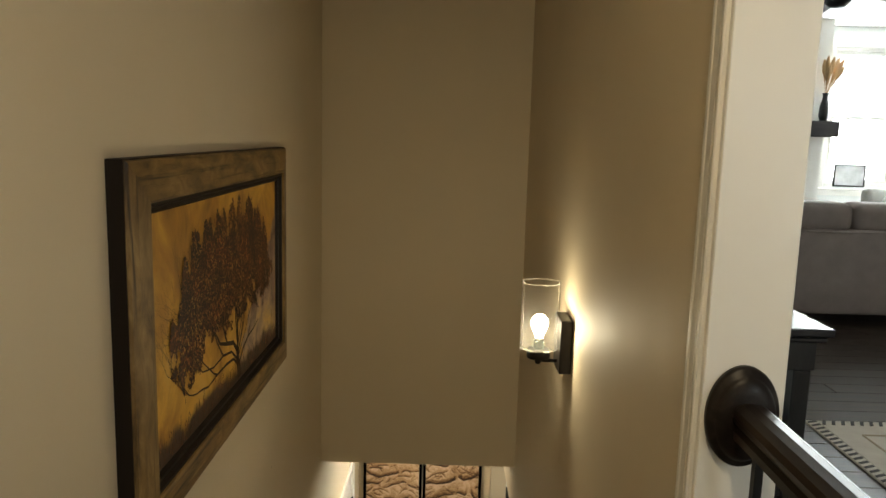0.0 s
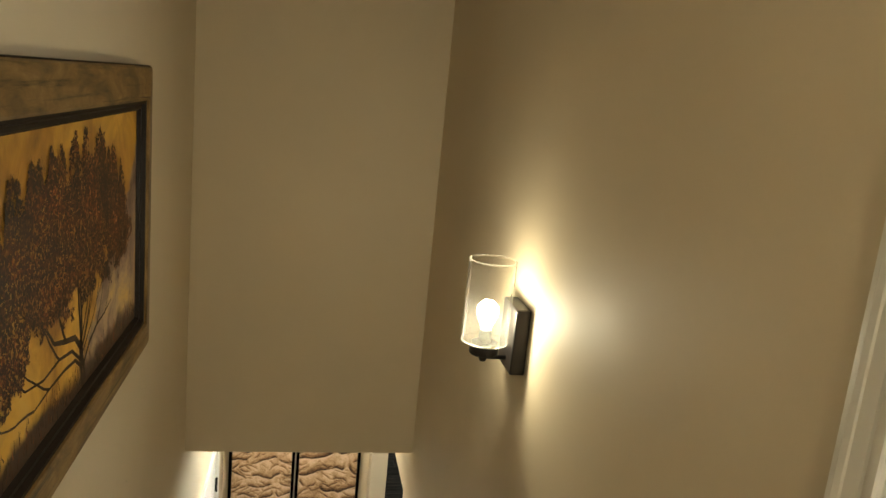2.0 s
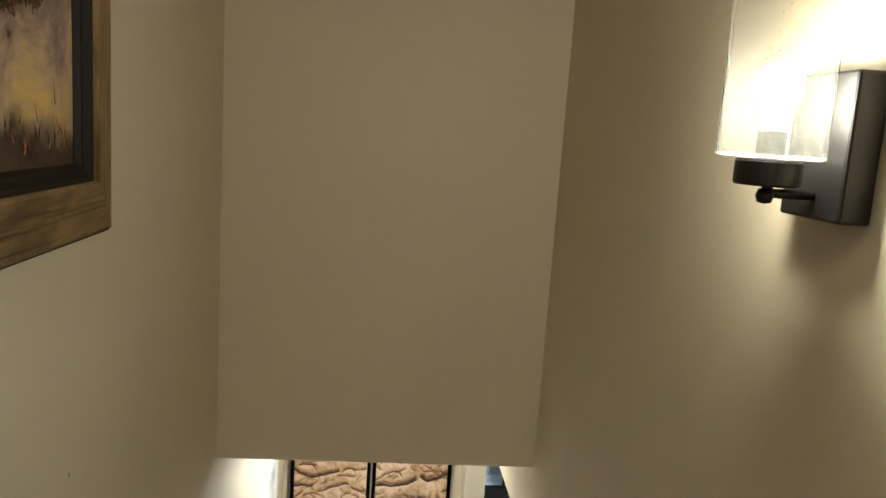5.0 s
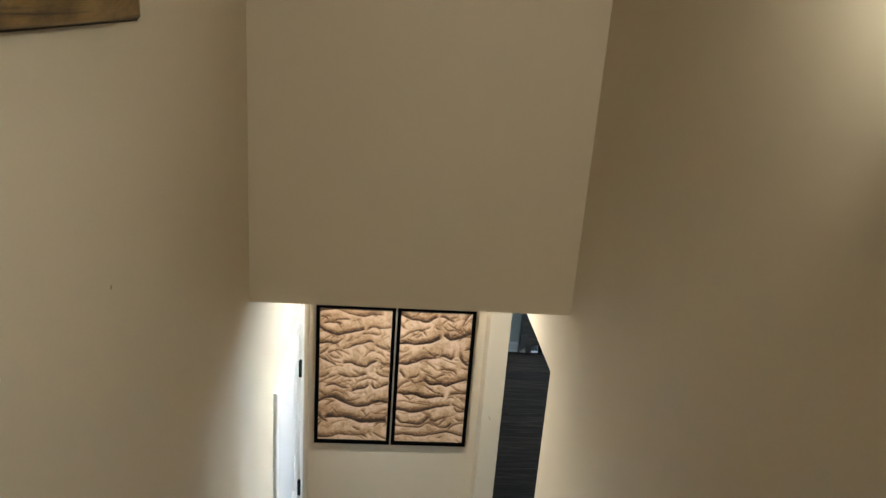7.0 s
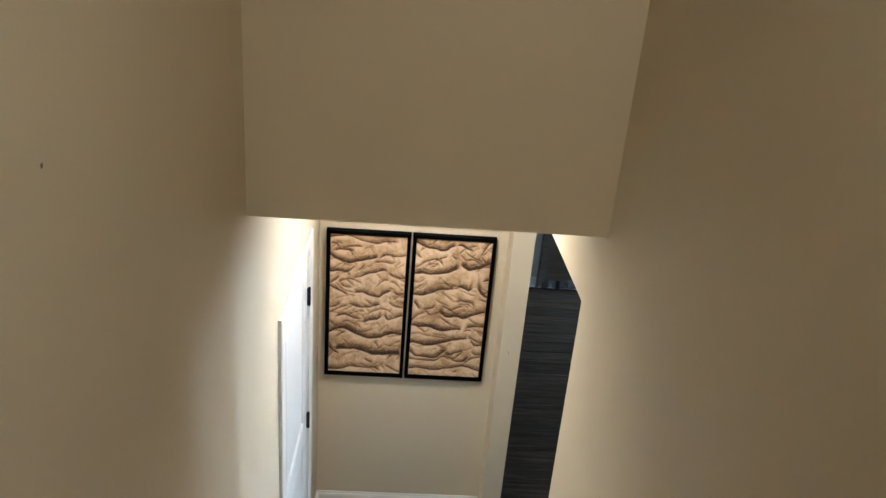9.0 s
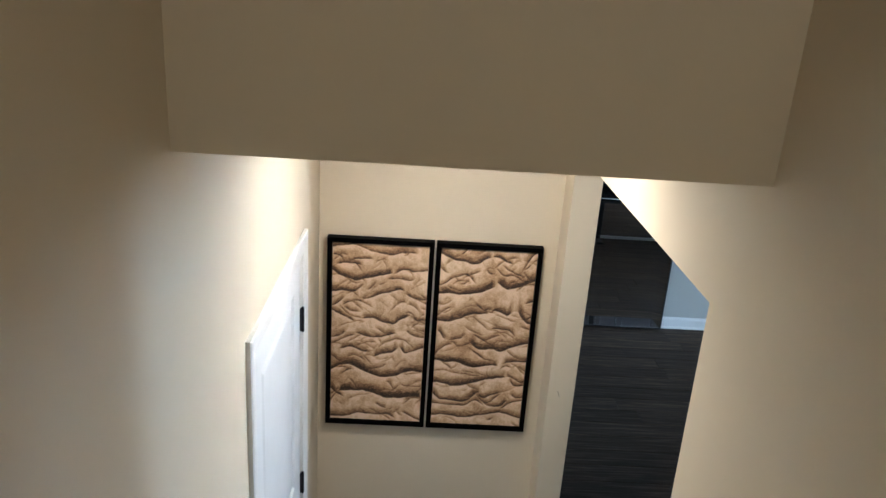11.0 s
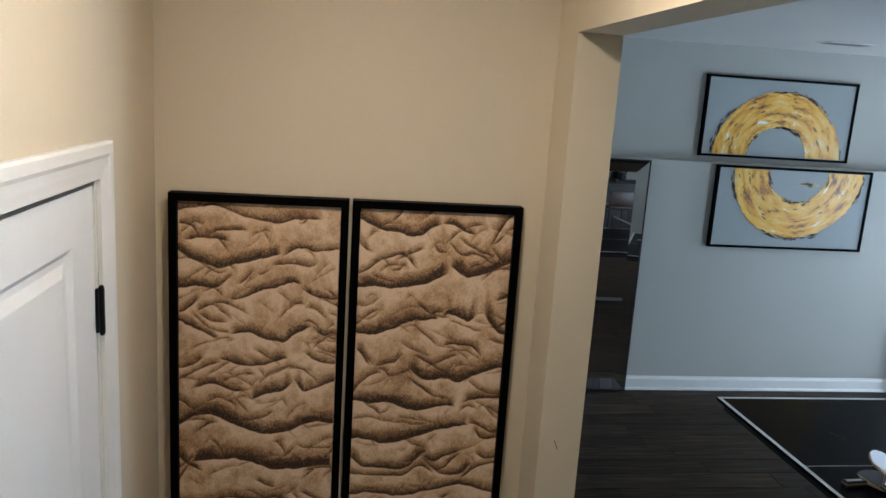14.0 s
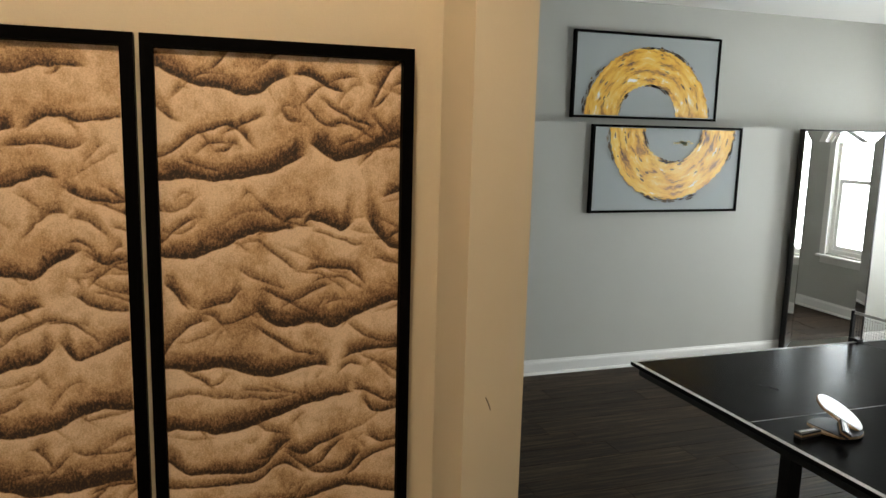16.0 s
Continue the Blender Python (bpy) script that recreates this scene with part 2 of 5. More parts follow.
VASE = material("black_ceramic", (0.02, 0.022, 0.026), 0.3)

TABLETOP = material("black_table_coating", (0.005, 0.005, 0.006), 0.20, 0.0, 0.018)
tv = coords(TABLETOP)
bump(TABLETOP, noise_tex(TABLETOP, tv, 420, 2), 0.08, 0.0004)
rough_from(TABLETOP, noise_tex(TABLETOP, tv, 5, 4), 0.20, 0.30)
LINE = material("white_line_paint", (0.75, 0.75, 0.73), 0.5)
NET = material("black_net_cord", (0.02, 0.02, 0.022), 0.8)
RUBBER = material("pale_blade_rubber", (0.72, 0.73, 0.78), 0.4)
RUBBERB = material("black_rubber", (0.012, 0.012, 0.013), 0.45)

# painted canvases
FOLD = material("folded_cloth_print", (0.4, 0.28, 0.18), 0.6)
ft, fn, fl, fb = nodes_of(FOLD)
at = fn.new("ShaderNodeAttribute")
at.attribute_name = "fold"
fv = coords(FOLD)
grain = noise_tex(FOLD, fv, 330, 4, 0.8)
fibre = noise_tex(FOLD, coords(FOLD, (1, 1, 0.6), "Object", (0, 0.6, 0)), 240, 3, 0.6)
shaded = maths(FOLD, "SUBTRACT", 1.35, at.outputs["Fac"])
hatch = maths(FOLD, "MULTIPLY", maths(FOLD, "SUBTRACT", maths(FOLD, "ADD", grain, fibre), 1.0), maths(FOLD, "MULTIPLY", shaded, 0.85))
tone = ramp(FOLD, maths(FOLD, "ADD", at.outputs["Fac"], hatch), [(0.0, (0.022, 0.010, 0.004)), (0.18, (0.10, 0.047, 0.019)), (0.42, (0.27, 0.15, 0.07)), (0.68, (0.52, 0.34, 0.19)), (1.0, (0.74, 0.565, 0.40))])
speck = ramp(FOLD, grain, [(0.3, (0.75, 0.72, 0.7)), (0.6, (1.12, 1.12, 1.12))])
base(FOLD, mix(FOLD, 0.8, tone, speck, "MULTIPLY"))
bump(FOLD, grain, 0.15, 0.0008)

SUNSET = material("gold_sunset_paint", (0.4, 0.2, 0.04), 0.42)
st, sn, sl, sb = nodes_of(SUNSET)
gv = coords(SUNSET)
sep = sn.new("ShaderNodeSeparateXYZ")
sl.new(gv, sep.inputs[0])
cloud = noise_tex(SUNSET, gv, 4.2, 6, 0.6, 0.6)
gold = ramp(SUNSET, cloud, [(0.28, (0.15, 0.07, 0.014)), (0.44, (0.42, 0.205, 0.028)), (0.58, (0.68, 0.39, 0.06)), (0.75, (0.70, 0.50, 0.18))])
mauve = ramp(SUNSET, noise_tex(SUNSET, gv, 7, 6, 0.68, 0.6), [(0.33, (0.09, 0.045, 0.04)), (0.46, (0.24, 0.16, 0.125)), (0.56, (0.40, 0.28, 0.17)), (0.68, (0.60, 0.40, 0.12))])
soil = ramp(SUNSET, noise_tex(SUNSET, gv, 22, 6, 0.7), [(0.3, (0.02, 0.011, 0.007)), (0.7, (0.075, 0.036, 0.022))])
side = maths(SUNSET, "ADD", maths(SUNSET, "MULTIPLY", sep.outputs["Y"], 1.2), maths(SUNSET, "ADD", cloud, 0.6))
side = maths(SUNSET, "SUBTRACT", side, maths(SUNSET, "MULTIPLY", sep.outputs["Z"], 1.4))
fs = ramp(SUNSET, side, [(0.96, (0, 0, 0)), (1.14, (1, 1, 1))])
low = maths(SUNSET, "ADD", maths(SUNSET, "MULTIPLY", sep.outputs["Z"], -5.0), maths(SUNSET, "ADD", maths(SUNSET, "MULTIPLY", noise_tex(SUNSET, gv, 11, 5), 0.6), 1.0))
fg = ramp(SUNSET, low, [(0.40, (0, 0, 0)), (0.56, (1, 1, 1))])
base(SUNSET, mix(SUNSET, fg, mix(SUNSET, fs, gold, mauve), soil))
bump(SUNSET, noise_tex(SUNSET, gv, 90, 4), 0.2, 0.001)


def per_island(name, stops, rough=0.5):
    m = material(name, stops[0][1], rough)
    t, n, l, b = nodes_of(m)
    g = n.new("ShaderNodeNewGeometry")
    base(m, ramp(m, g.outputs["Random Per Island"], stops))
    return m


FOLIAGE = per_island("painted_foliage", [(0.0, (0.012, 0.006, 0.003)), (0.5, (0.045, 0.016, 0.007)), (0.8, (0.13, 0.042, 0.012)), (0.93, (0.26, 0.10, 0.025)), (1.0, (0.42, 0.22, 0.07))])
BARK = material("painted_bark", (0.03, 0.014, 0.008), 0.5)
ft_, fn_, fl_, fb_ = nodes_of(FOLIAGE)
rust = ramp(FOLIAGE, noise_tex(FOLIAGE, coords(FOLIAGE), 9, 4, 0.6), [(0.36, (0.45, 0.45, 0.5)), (0.5, (1, 1, 1)), (0.68, (1.8, 1.45, 1.2))])
base(FOLIAGE, mix(FOLIAGE, 1.0, fb_.inputs["Base Color"].links[0].from_socket, rust, "MULTIPLY"))
CANVAS = wall_paint("grey_green_canvas", (0.33, 0.36, 0.355), (0.38, 0.405, 0.395), 0.6)
GOLD = material("gold_leaf_strokes", (0.5, 0.3, 0.06), 0.36)
gt, gn, gl, gb = nodes_of(GOLD)
uv = coords(GOLD, (1.5, 3.6, 1), "UV")
streak = noise_tex(GOLD, uv, 1.7, 7, 0.58, 0.5)
base(GOLD, ramp(GOLD, streak, [(0.29, (0.07, 0.028, 0.006)), (0.36, (0.36, 0.14, 0.01)), (0.44, (0.76, 0.34, 0.016)), (0.53, (0.88, 0.48, 0.04)), (0.62, (0.90, 0.58, 0.12)), (0.66, (0.92, 0.80, 0.55)), (0.70, (0.92, 0.90, 0.86))]))
bump(GOLD, streak, 0.5, 0.003)
PALEGOLD = per_island("pale_gold_flakes", [(0.0, (0.62, 0.46, 0.16)), (0.6, (0.82, 0.70, 0.38)), (1.0, (0.88, 0.82, 0.58))], 0.4)
FLECK = per_island("dark_paint_flecks", [(0.0, (0.025, 0.014, 0.008)), (0.7, (0.10, 0.055, 0.02)), (1.0, (0.2, 0.12, 0.04))])
PHOTO = material("grey_print", (0.5, 0.5, 0.5), 0.5)
base(PHOTO, ramp(PHOTO, noise_tex(PHOTO, coords(PHOTO), 7, 4), [(0.4, (0.55, 0.56, 0.58)), (0.7, (0.35, 0.36, 0.38))]))
SCUFF = material("scuff_mark", (0.12, 0.09, 0.06), 0.7)


# ---- building helpers ----
ORIGIN = {}


def mesh_of(name, bm, m):
    me = bpy.data.meshes.new(name)
    bmesh.ops.recalc_face_normals(bm, faces=bm.faces)
    bm.to_mesh(me)
    bm.free()
    for x in (m if isinstance(m, (list, tuple)) else [m]):
        me.materials.append(x)
    return me


def thing(name, at, label, category, group="", kind=""):
    ob = new(name)
    ob.location = at
    ob.empty_display_size = 0.1
    ORIGIN[ob.name] = Vector(at)
    return tagged(ob, label, category, group, kind)


def part(name, bm, m, parent, label="", smooth=False):
    """A bmesh in world coordinates, linked as one mesh under a thing or a part."""
    o = ORIGIN[parent.name]
    bmesh.ops.translate(bm, vec=-o, verts=bm.verts)
    if smooth:
        for f in bm.faces:
            f.smooth = True
    ob = new(name, mesh_of(name, bm, m))
    ob.parent = parent
    ORIGIN[ob.name] = o
    return tagged(ob, label)


def solid(name, bm, m, label, category, group="", kind="", smooth=False):
    """A thing or piece of the setting that is one mesh."""
    lo = Vector([min(v.co[i] for v in bm.verts) for i in range(3)])
    hi = Vector([max(v.co[i] for v in bm.verts) for i in range(3)])
    at = Vector(((lo.x + hi.x) / 2, (lo.y + hi.y) / 2, lo.z))
    bmesh.ops.translate(bm, vec=-at, verts=bm.verts)
    if smooth:
        for f in bm.faces:
            f.smooth = True
    ob = new(name, mesh_of(name, bm, m))
    ob.location = at
    ORIGIN[ob.name] = at
    return tagged(ob, label, category, group, kind)


def box(lo, hi, bevel=0.0, bm=None, seg=1):
    own = bmesh.new()
    bmesh.ops.create_cube(own, size=1)
    for v in own.verts:
        v.co = Vector([(lo[i] + hi[i]) / 2 + v.co[i] * (hi[i] - lo[i]) for i in range(3)])
    if bevel:
        bmesh.ops.bevel(own, geom=list(own.edges), offset=bevel, segments=seg, affect="EDGES", profile=0.5)
    return join(bm, own)


def join(bm, own):
    if bm is None:
        return own
    me = bpy.data.meshes.new("join")
    own.to_mesh(me)
    own.free()
    bm.from_mesh(me)
    bpy.data.meshes.remove(me)
    return bm


def lathe(profile, at, axis="z", n=32, bm=None, sx=1.0, sy=1.0):
    """Turn (radius, height) pairs about an axis through at; closed at ends whose radius is 0."""
    own = bmesh.new()
    rings = []
    for r, h in profile:
        ring = []
        for k in range(n if r > 1e-6 else 1):
            a = 2 * math.pi * k / n
            p = Vector((r * math.cos(a) * sx, r * math.sin(a) * sy, h))
            if axis == "y":
                p = Vector((p.x, -p.z, p.y))
            elif axis == "x":
                p = Vector((-p.z, p.x, p.y))
            ring.append(own.verts.new(p + Vector(at)))
        rings.append(ring)
    for a, b in zip(rings, rings[1:]):
        for k in range(n):
            q = [a[k % len(a)], a[(k + 1) % len(a)], b[(k + 1) % len(b)], b[k % len(b)]]
            q = list(dict.fromkeys(q))
            if len(q) > 2:
                own.faces.new(q)
    return join(bm, own)


def tube(points, r, n=10, bm=None, radii=None):
    """A round rod along points."""
    own = bmesh.new()
    pts = [Vector(p) for p in points]
    rings = []
    for i, p in enumerate(pts):
        d = (pts[min(i + 1, len(pts) - 1)] - pts[max(i - 1, 0)]).normalized()
        u = d.cross(Vector((0.13, 0.21, 0.97)) if abs(d.z) < 0.9 else Vector((1, 0, 0))).normalized()
        w = d.cross(u)
        rr = radii[i] if radii else r
        rings.append([own.verts.new(p + rr * (math.cos(2 * math.pi * k / n) * u + math.sin(2 * math.pi * k / n) * w)) for k in range(n)])
    for a, b in zip(rings, rings[1:]):
        for k in range(n):
            own.faces.new((a[k], a[(k + 1) % n], b[(k + 1) % n], b[k]))
    own.faces.new(rings[0])
    own.faces.new(rings[-1][::-1])
    return join(bm, own)


def prism(outline, axis, lo, hi, bm=None):
    """Extrude a closed outline of 2D points along an axis; the points are the other two coordinates in xyz order."""
    own = bmesh.new()
    ends = []
    for d in (lo, hi):
        ring = []
        for p, q in outline:
            co = {"x": (d, p, q), "y": (p, d, q), "z": (p, q, d)}[axis]
            ring.append(own.verts.new(co))
        ends.append(ring)
    a, b = ends
    n = len(outline)
    own.faces.new(a)
    own.faces.new(b[::-1])
    for k in range(n):
        own.faces.new((a[k], a[(k + 1) % n], b[(k + 1) % n], b[k]))
    return join(bm, own)


def slab(axis, d0, d1, u, v, holes=()):
    """A wall of thickness d0..d1 on an axis, over ranges u and v of the other two, with openings right through."""
    us = sorted({*u, *[h[0] for h in holes], *[h[1] for h in holes]})
    vs = sorted({*v, *[h[2] for h in holes], *[h[3] for h in holes]})
    us, vs = [x for x in us if u[0] <= x <= u[1]], [x for x in vs if v[0] <= x <= v[1]]

    def full(i, j):
        if not (0 <= i < len(us) - 1 and 0 <= j < len(vs) - 1):
            return False
        cu, cv = (us[i] + us[i + 1]) / 2, (vs[j] + vs[j + 1]) / 2
        return not any(h[0] < cu < h[1] and h[2] < cv < h[3] for h in holes)
    bm = bmesh.new()
    made = {}

    def vert(i, j, d):
        if (i, j, d) not in made:
            p, q = us[i], vs[j]
            made[i, j, d] = bm.verts.new({"x": (d, p, q), "y": (p, d, q), "z": (p, q, d)}[axis])
        return made[i, j, d]
    for i in range(len(us) - 1):
        for j in range(len(vs) - 1):
            if not full(i, j):
                continue
            for d in (d0, d1):
                bm.faces.new([vert(a, b, d) for a, b in ((i, j), (i + 1, j), (i + 1, j + 1), (i, j + 1))])
            for (a, b), (ni, nj) in ((((i, j), (i + 1, j)), (i, j - 1)), (((i, j + 1), (i + 1, j + 1)), (i, j + 1)),
                                     (((i, j), (i, j + 1)), (i - 1, j)), (((i + 1, j), (i + 1, j + 1)), (i + 1, j))):
                if not full(ni, nj):
                    bm.faces.new((vert(*a, d0), vert(*b, d0), vert(*b, d1), vert(*a, d1)))
    return bm


def structure(name, bm, m, label, category):
    return solid(name, bm, m, label, category, kind="structure")


# ---- the setting ----
structure("wall_left", slab("x", -0.12, 0.0, (YBACK, 0.12), (-0.1, ZT), [(-1.295, -0.481, -0.1, 2.045)]), PAINT,
          "beige painted stairwell wall with a white door in it", "wall")
structure("wall_right", slab("x", W, W + T, (YE, 0.12), (-0.1, ZT), [(YO, YS, -0.1, ZO)]), PAINT,
          "beige painted stairwell wall with an opening to the games room", "wall")
structure("wall_landing", slab("y", 0.0, 0.12, (0.0, W), (-0.1, ZC + 0.3)), PAINT,
          "beige painted end wall of the stair landing", "wall")
structure("wall_drop", slab("y", YH, YH + 0.12, (0.0, W), (ZC, ZT)), PAINT,
          "beige painted wall closing the stairwell above the landing", "wall")
structure("ceiling_landing", slab("z", ZC, ZC + 0.1, (0.0, W), (YH + 0.12, 0.0)), CEIL, "white painted ceiling over the stair landing", "ceiling")
# games room
structure("wall_games_far", slab("y", YF, YF + 0.4, (W + T, XE), (-0.1, LEDGE)), GREY, "grey painted lower wall with a ledge on top", "wall")
structure("wall_games_far_upper", slab("y", YU, YF + 0.4, (W + T, XE), (LEDGE, ZR)), GREY, "grey painted wall set back above a ledge", "wall")
structure("wall_games_west", slab("x", W, W + T, (0.12, YF + 0.4), (-0.1, ZR)), GREY, "grey painted games room wall", "wall")
structure("wall_games_inner", slab("x", W + T, W + T + 0.006, (YB, YO - 0.002), (0.0, ZR)), GREY, "grey painted games room wall", "wall")
# the second opening is added, unseen, to let in more daylight
WINS = [(2.22, 3.02), (-0.05, 0.75)]
structure("wall_games_east", slab("x", XE, XE + 0.16, (YB, YF + 0.4), (-0.1, ZR), [(a, b, 0.62, 2.12) for a, b in WINS]), GREY,
          "grey painted window wall of the games room", "wall")
structure("wall_games_south", slab("y", YB - 0.12, YB, (W + T, XE + 0.16), (-0.1, ZR)), GREY, "grey painted games room wall", "wall")
structure("ceiling_games", slab("z", ZR, ZR + 0.1, (W + T, XE + 0.16), (YB - 0.12, YF + 0.4)), CEIL, "white painted games room ceiling", "ceiling")
floor = structure("floor", slab("z", -0.14, -0.016, (-0.12, XE + 0.16), (YBACK, YF + 0.4)), DARKGAP, "dark wood plank floor", "floor")
# upper storey
structure("wall_living_far", slab("y", YL, YL + 0.16, (W + T, XL), (ZU - 0.2, ZT), [(5.08, 5.90, 4.02, 5.62), (6.66, 7.93, 4.02, 5.62)]), PALE,
          "pale grey painted living room window wall", "wall")
structure("wall_living_inner", slab("x", W + T, W + T + 0.006, (YE + 0.10, YL), (ZU, ZT)), PALE, "pale grey painted living room wall", "wall")
structure("wall_living_east", slab("x", XL, XL + 0.12, (YBACK, YL + 0.16), (ZU - 0.2, ZT)), PALE, "pale grey painted living room wall", "wall")
structure("wall_hall_back", slab("y", YBACK - 0.12, YBACK, (-0.12, XL + 0.12), (-0.1, ZT), [(2.6, 4.0, 3.9, 5.5)]), PAINT, "beige painted hall wall with an added, unseen window", "wall")
structure("ceiling_upper", slab("z", ZT, ZT + 0.1, (-0.12, XL + 0.12), (YBACK - 0.12, YL + 0.16)), CEIL, "white painted upper ceiling", "ceiling")
upper = structure("floor_upper", slab("z", ZU - 0.22, ZU - 0.016, (W + T, XL), (YBACK, YL)), DARKGAP, "dark hardwood living room floor", "floor")
structure("floor_hall", slab("z", ZU - 0.22, ZU, (0.0, W + T), (YBACK, -5.72)), HARDWOOD, "dark hardwood upper hall floor", "floor")
structure("wall_stair_side", slab("x", W, W + T, (-5.72, YE), (-0.1, ZU)), PAINT, "beige painted wall below the upper floor edge", "wall")
structure("backdrop", slab("y", 7.0, 7.05, (-2, 16), (2.0, 9.0)), OUTDOORS, "bright hazy daylight outside the living room", "sky")
structure("backdrop_east", slab("x", 9.5, 9.55, (-6, 8), (-1.0, 2.9)), OPENSKY, "bright hazy daylight outside the games room", "sky")

# stairs
stairs = thing("stairs", (W / 2, -3.7, 0), "dark wood stairs with white risers between beige walls", "stairs", kind="structure")
RISERS = 17
for i in range(RISERS):
    y = -1.70 - i * 0.2513
    z = (i + 1) * ZU / RISERS
    part("riser", box((0.003, y - 0.018, z - ZU / RISERS), (W - 0.003, y, z - 0.028)), TRIM, stairs, "white painted riser" if i == 0 else "")
    if i < RISERS - 1:
        part("tread", box((0.003, y - 0.2513, z - 0.028), (W - 0.003, y + 0.026, z), 0.006), TREADWOOD, stairs, "dark wood tread" if i == 0 else "")

# baseboards
BB = [(0.0, 0.0), (0.030, 0.0), (0.029, 0.008), (0.024, 0.016), (0.016, 0.019), (0.015, 0.082), (0.012, 0.094), (0.007, 0.100), (0.004, 0.112), (0.0, 0.112)]


def baseboard(axis, side, wall, lo, hi, label="white painted baseboard", z0=0.0):
    """side: +1 where the board stands out towards larger values."""
    out = [(wall + side * p, z0 + q) for p, q in BB]
    bm = prism(out, "y" if axis == "x" else "x", lo, hi)
    structure("baseboard", bm, TRIM, label, "baseboard")


baseboard("y", -1, -0.0005, 0.001, W - 0.001, "white baseboard under the framed prints")
baseboard("x", 1, 0.0005, -0.400, -0.016)
baseboard("x", -1, W - 0.0005, YS, -0.016)
baseboard("y", -1, YF, W + T, XE, "white baseboard below the ledge wall")
baseboard("x", -1, XE, YB + 0.016, YF - 0.016, "white baseboard along the window wall")
baseboard("y", 1, YB, W + T + 0.02, XE - 0.016)

# ---- stairwell door ----
def casing_profile(w=0.072, d=0.0155):
    return [(0, 0), (0, d * 0.55), (w * 0.14, d * 0.62), (w * 0.3, d * 0.72), (w * 0.55, d * 0.8), (w * 0.66, d), (w * 0.92, d), (w, d * 0.8), (w, 0)]


def casing(parent, plane, side, lo, hi, top, bottom=0.0, m=TRIM, name="casing"):
    """Mitred moulding round an opening on an x plane: two legs and a head."""
    prof = casing_profile()
    for which in ("near", "far", "head"):
        bm = bmesh.new()
        ends = []
        for k in (0, 1):
            ring = []
            for p, q in prof:
                x = plane + side * q
                if which == "head":
                    y, z = (lo - p, top + p) if k == 0 else (hi + p, top + p)
                elif which == "near":
                    y, z = lo - p, (bottom if k == 0 else top + p)
                else:
                    y, z = hi + p, (bottom if k == 0 else top + p)
                ring.append(bm.verts.new((x, y, z)))
            ends.append(ring)
        a, b = ends
        bm.faces.new(a)
        bm.faces.new(b[::-1])
        for k in range(len(prof)):
            j = (k + 1) % len(prof)
            bm.faces.new((a[k], a[j], b[j], b[k]))
        part(name, bm, m, parent)


door = thing("door_stair", (0, -0.888, 0), "white two-panel door, closed, with black hinges", "door", kind="structure")
casing(door, 0.0005, 1, -1.295, -0.481, 2.04)
for a, b, c, d in ((-1.295, -1.285, 0, 2.045), (-0.491, -0.481, 0, 2.045), (-1.285, -0.491, 2.036, 2.045)):
    part("jamb", box((-0.118, a, c), (0.0, b, d)), TRIM, door)


def panelled(y0, y1, z0, z1, x, thick, panels):
    """A moulded door leaf: flat rails and stiles, each panel sunk with sloped sides and a raised field."""
    bm = slab("x", x - thick, x, (y0, y1), (z0, z1), [(a, b, c, d) for a, b, c, d in panels])
    for a, b, c, d in panels:
        rings = []
        for inset, depth in ((0.0, 0.0), (0.012, -0.009), (0.024, -0.009), (0.046, -0.003)):
            rings.append([bm.verts.new((x + depth, p, q)) for p, q in
                          ((a + inset, c + inset), (b - inset, c + inset), (b - inset, d - inset), (a + inset, d - inset))])
        for r, s in zip(rings, rings[1:]):
            for k in range(4):
                bm.faces.new((r[k], r[(k + 1) % 4], s[(k + 1) % 4], s[k]))
        bm.faces.new(rings[-1])
    return bm


leaf = part("door_leaf", panelled(-1.283, -0.493, 0.008, 2.027, -0.004, 0.035, [(-1.168, -0.613, 1.085, 1.925), (-1.168, -0.613, 0.24, 0.955)]),
            DOORW, door, "white moulded two-panel door leaf")
for z in (1.77, 1.02, 0.24):
    h = part("hinge", box((-0.003, -0.498, z - 0.047), (0.003, -0.460, z + 0.047), 0.001), HINGE, door, "black door hinge")
    part("knuckle", lathe([(0, -0.053), (0.004, -0.053), (0.0062, -0.047), (0.0062, 0.047), (0.004, 0.053), (0, 0.053)], (0.0075, -0.490, z), n=12), HINGE, h)
kn = part("knob", lathe([(0, 0.066), (0.018, 0.064), (0.027, 0.053), (0.026, 0.042), (0.012, 0.032), (0.011, 0.012), (0.032, 0.009), (0.033, 0.0), (0, 0.0)],
                        (-0.004, -1.228, 0.93), axis="x", n=24), HINGE, door, "black door knob", smooth=True)

# ---- cased upper end of the wall, and the guard rail ----
end = thing("wall_end_trim", (W + T / 2, YE, ZU), "white painted boxed end of the stairwell wall with moulded casing", "trim", kind="structure")
part("end_board", box((W - 0.002, YE - 0.016, ZU - 0.2), (W + T + 0.010, YE, ZT), 0.002), TRIM, end)
prof = [(0.0, 0.0), (0.0, 0.008), (0.003, 0.0105), (0.011, 0.0105), (0.015, 0.0055), (0.021, 0.0055), (0.024, 0.0078), (0.044, 0.0078), (0.047, 0.0092), (0.057, 0.0092), (0.061, 0.0062), (0.070, 0.0045), (0.073, 0.0)]
part("casing", prism([(W - q, YE - 0.004 + p) for p, q in prof], "z", ZU - 0.75, ZT), TRIM, end, "white moulded casing with a worn edge")
part("casing", prism([(W + T + 0.007 + q, YE + p) for p, q in prof], "z", ZU, ZT), TRIM, end)

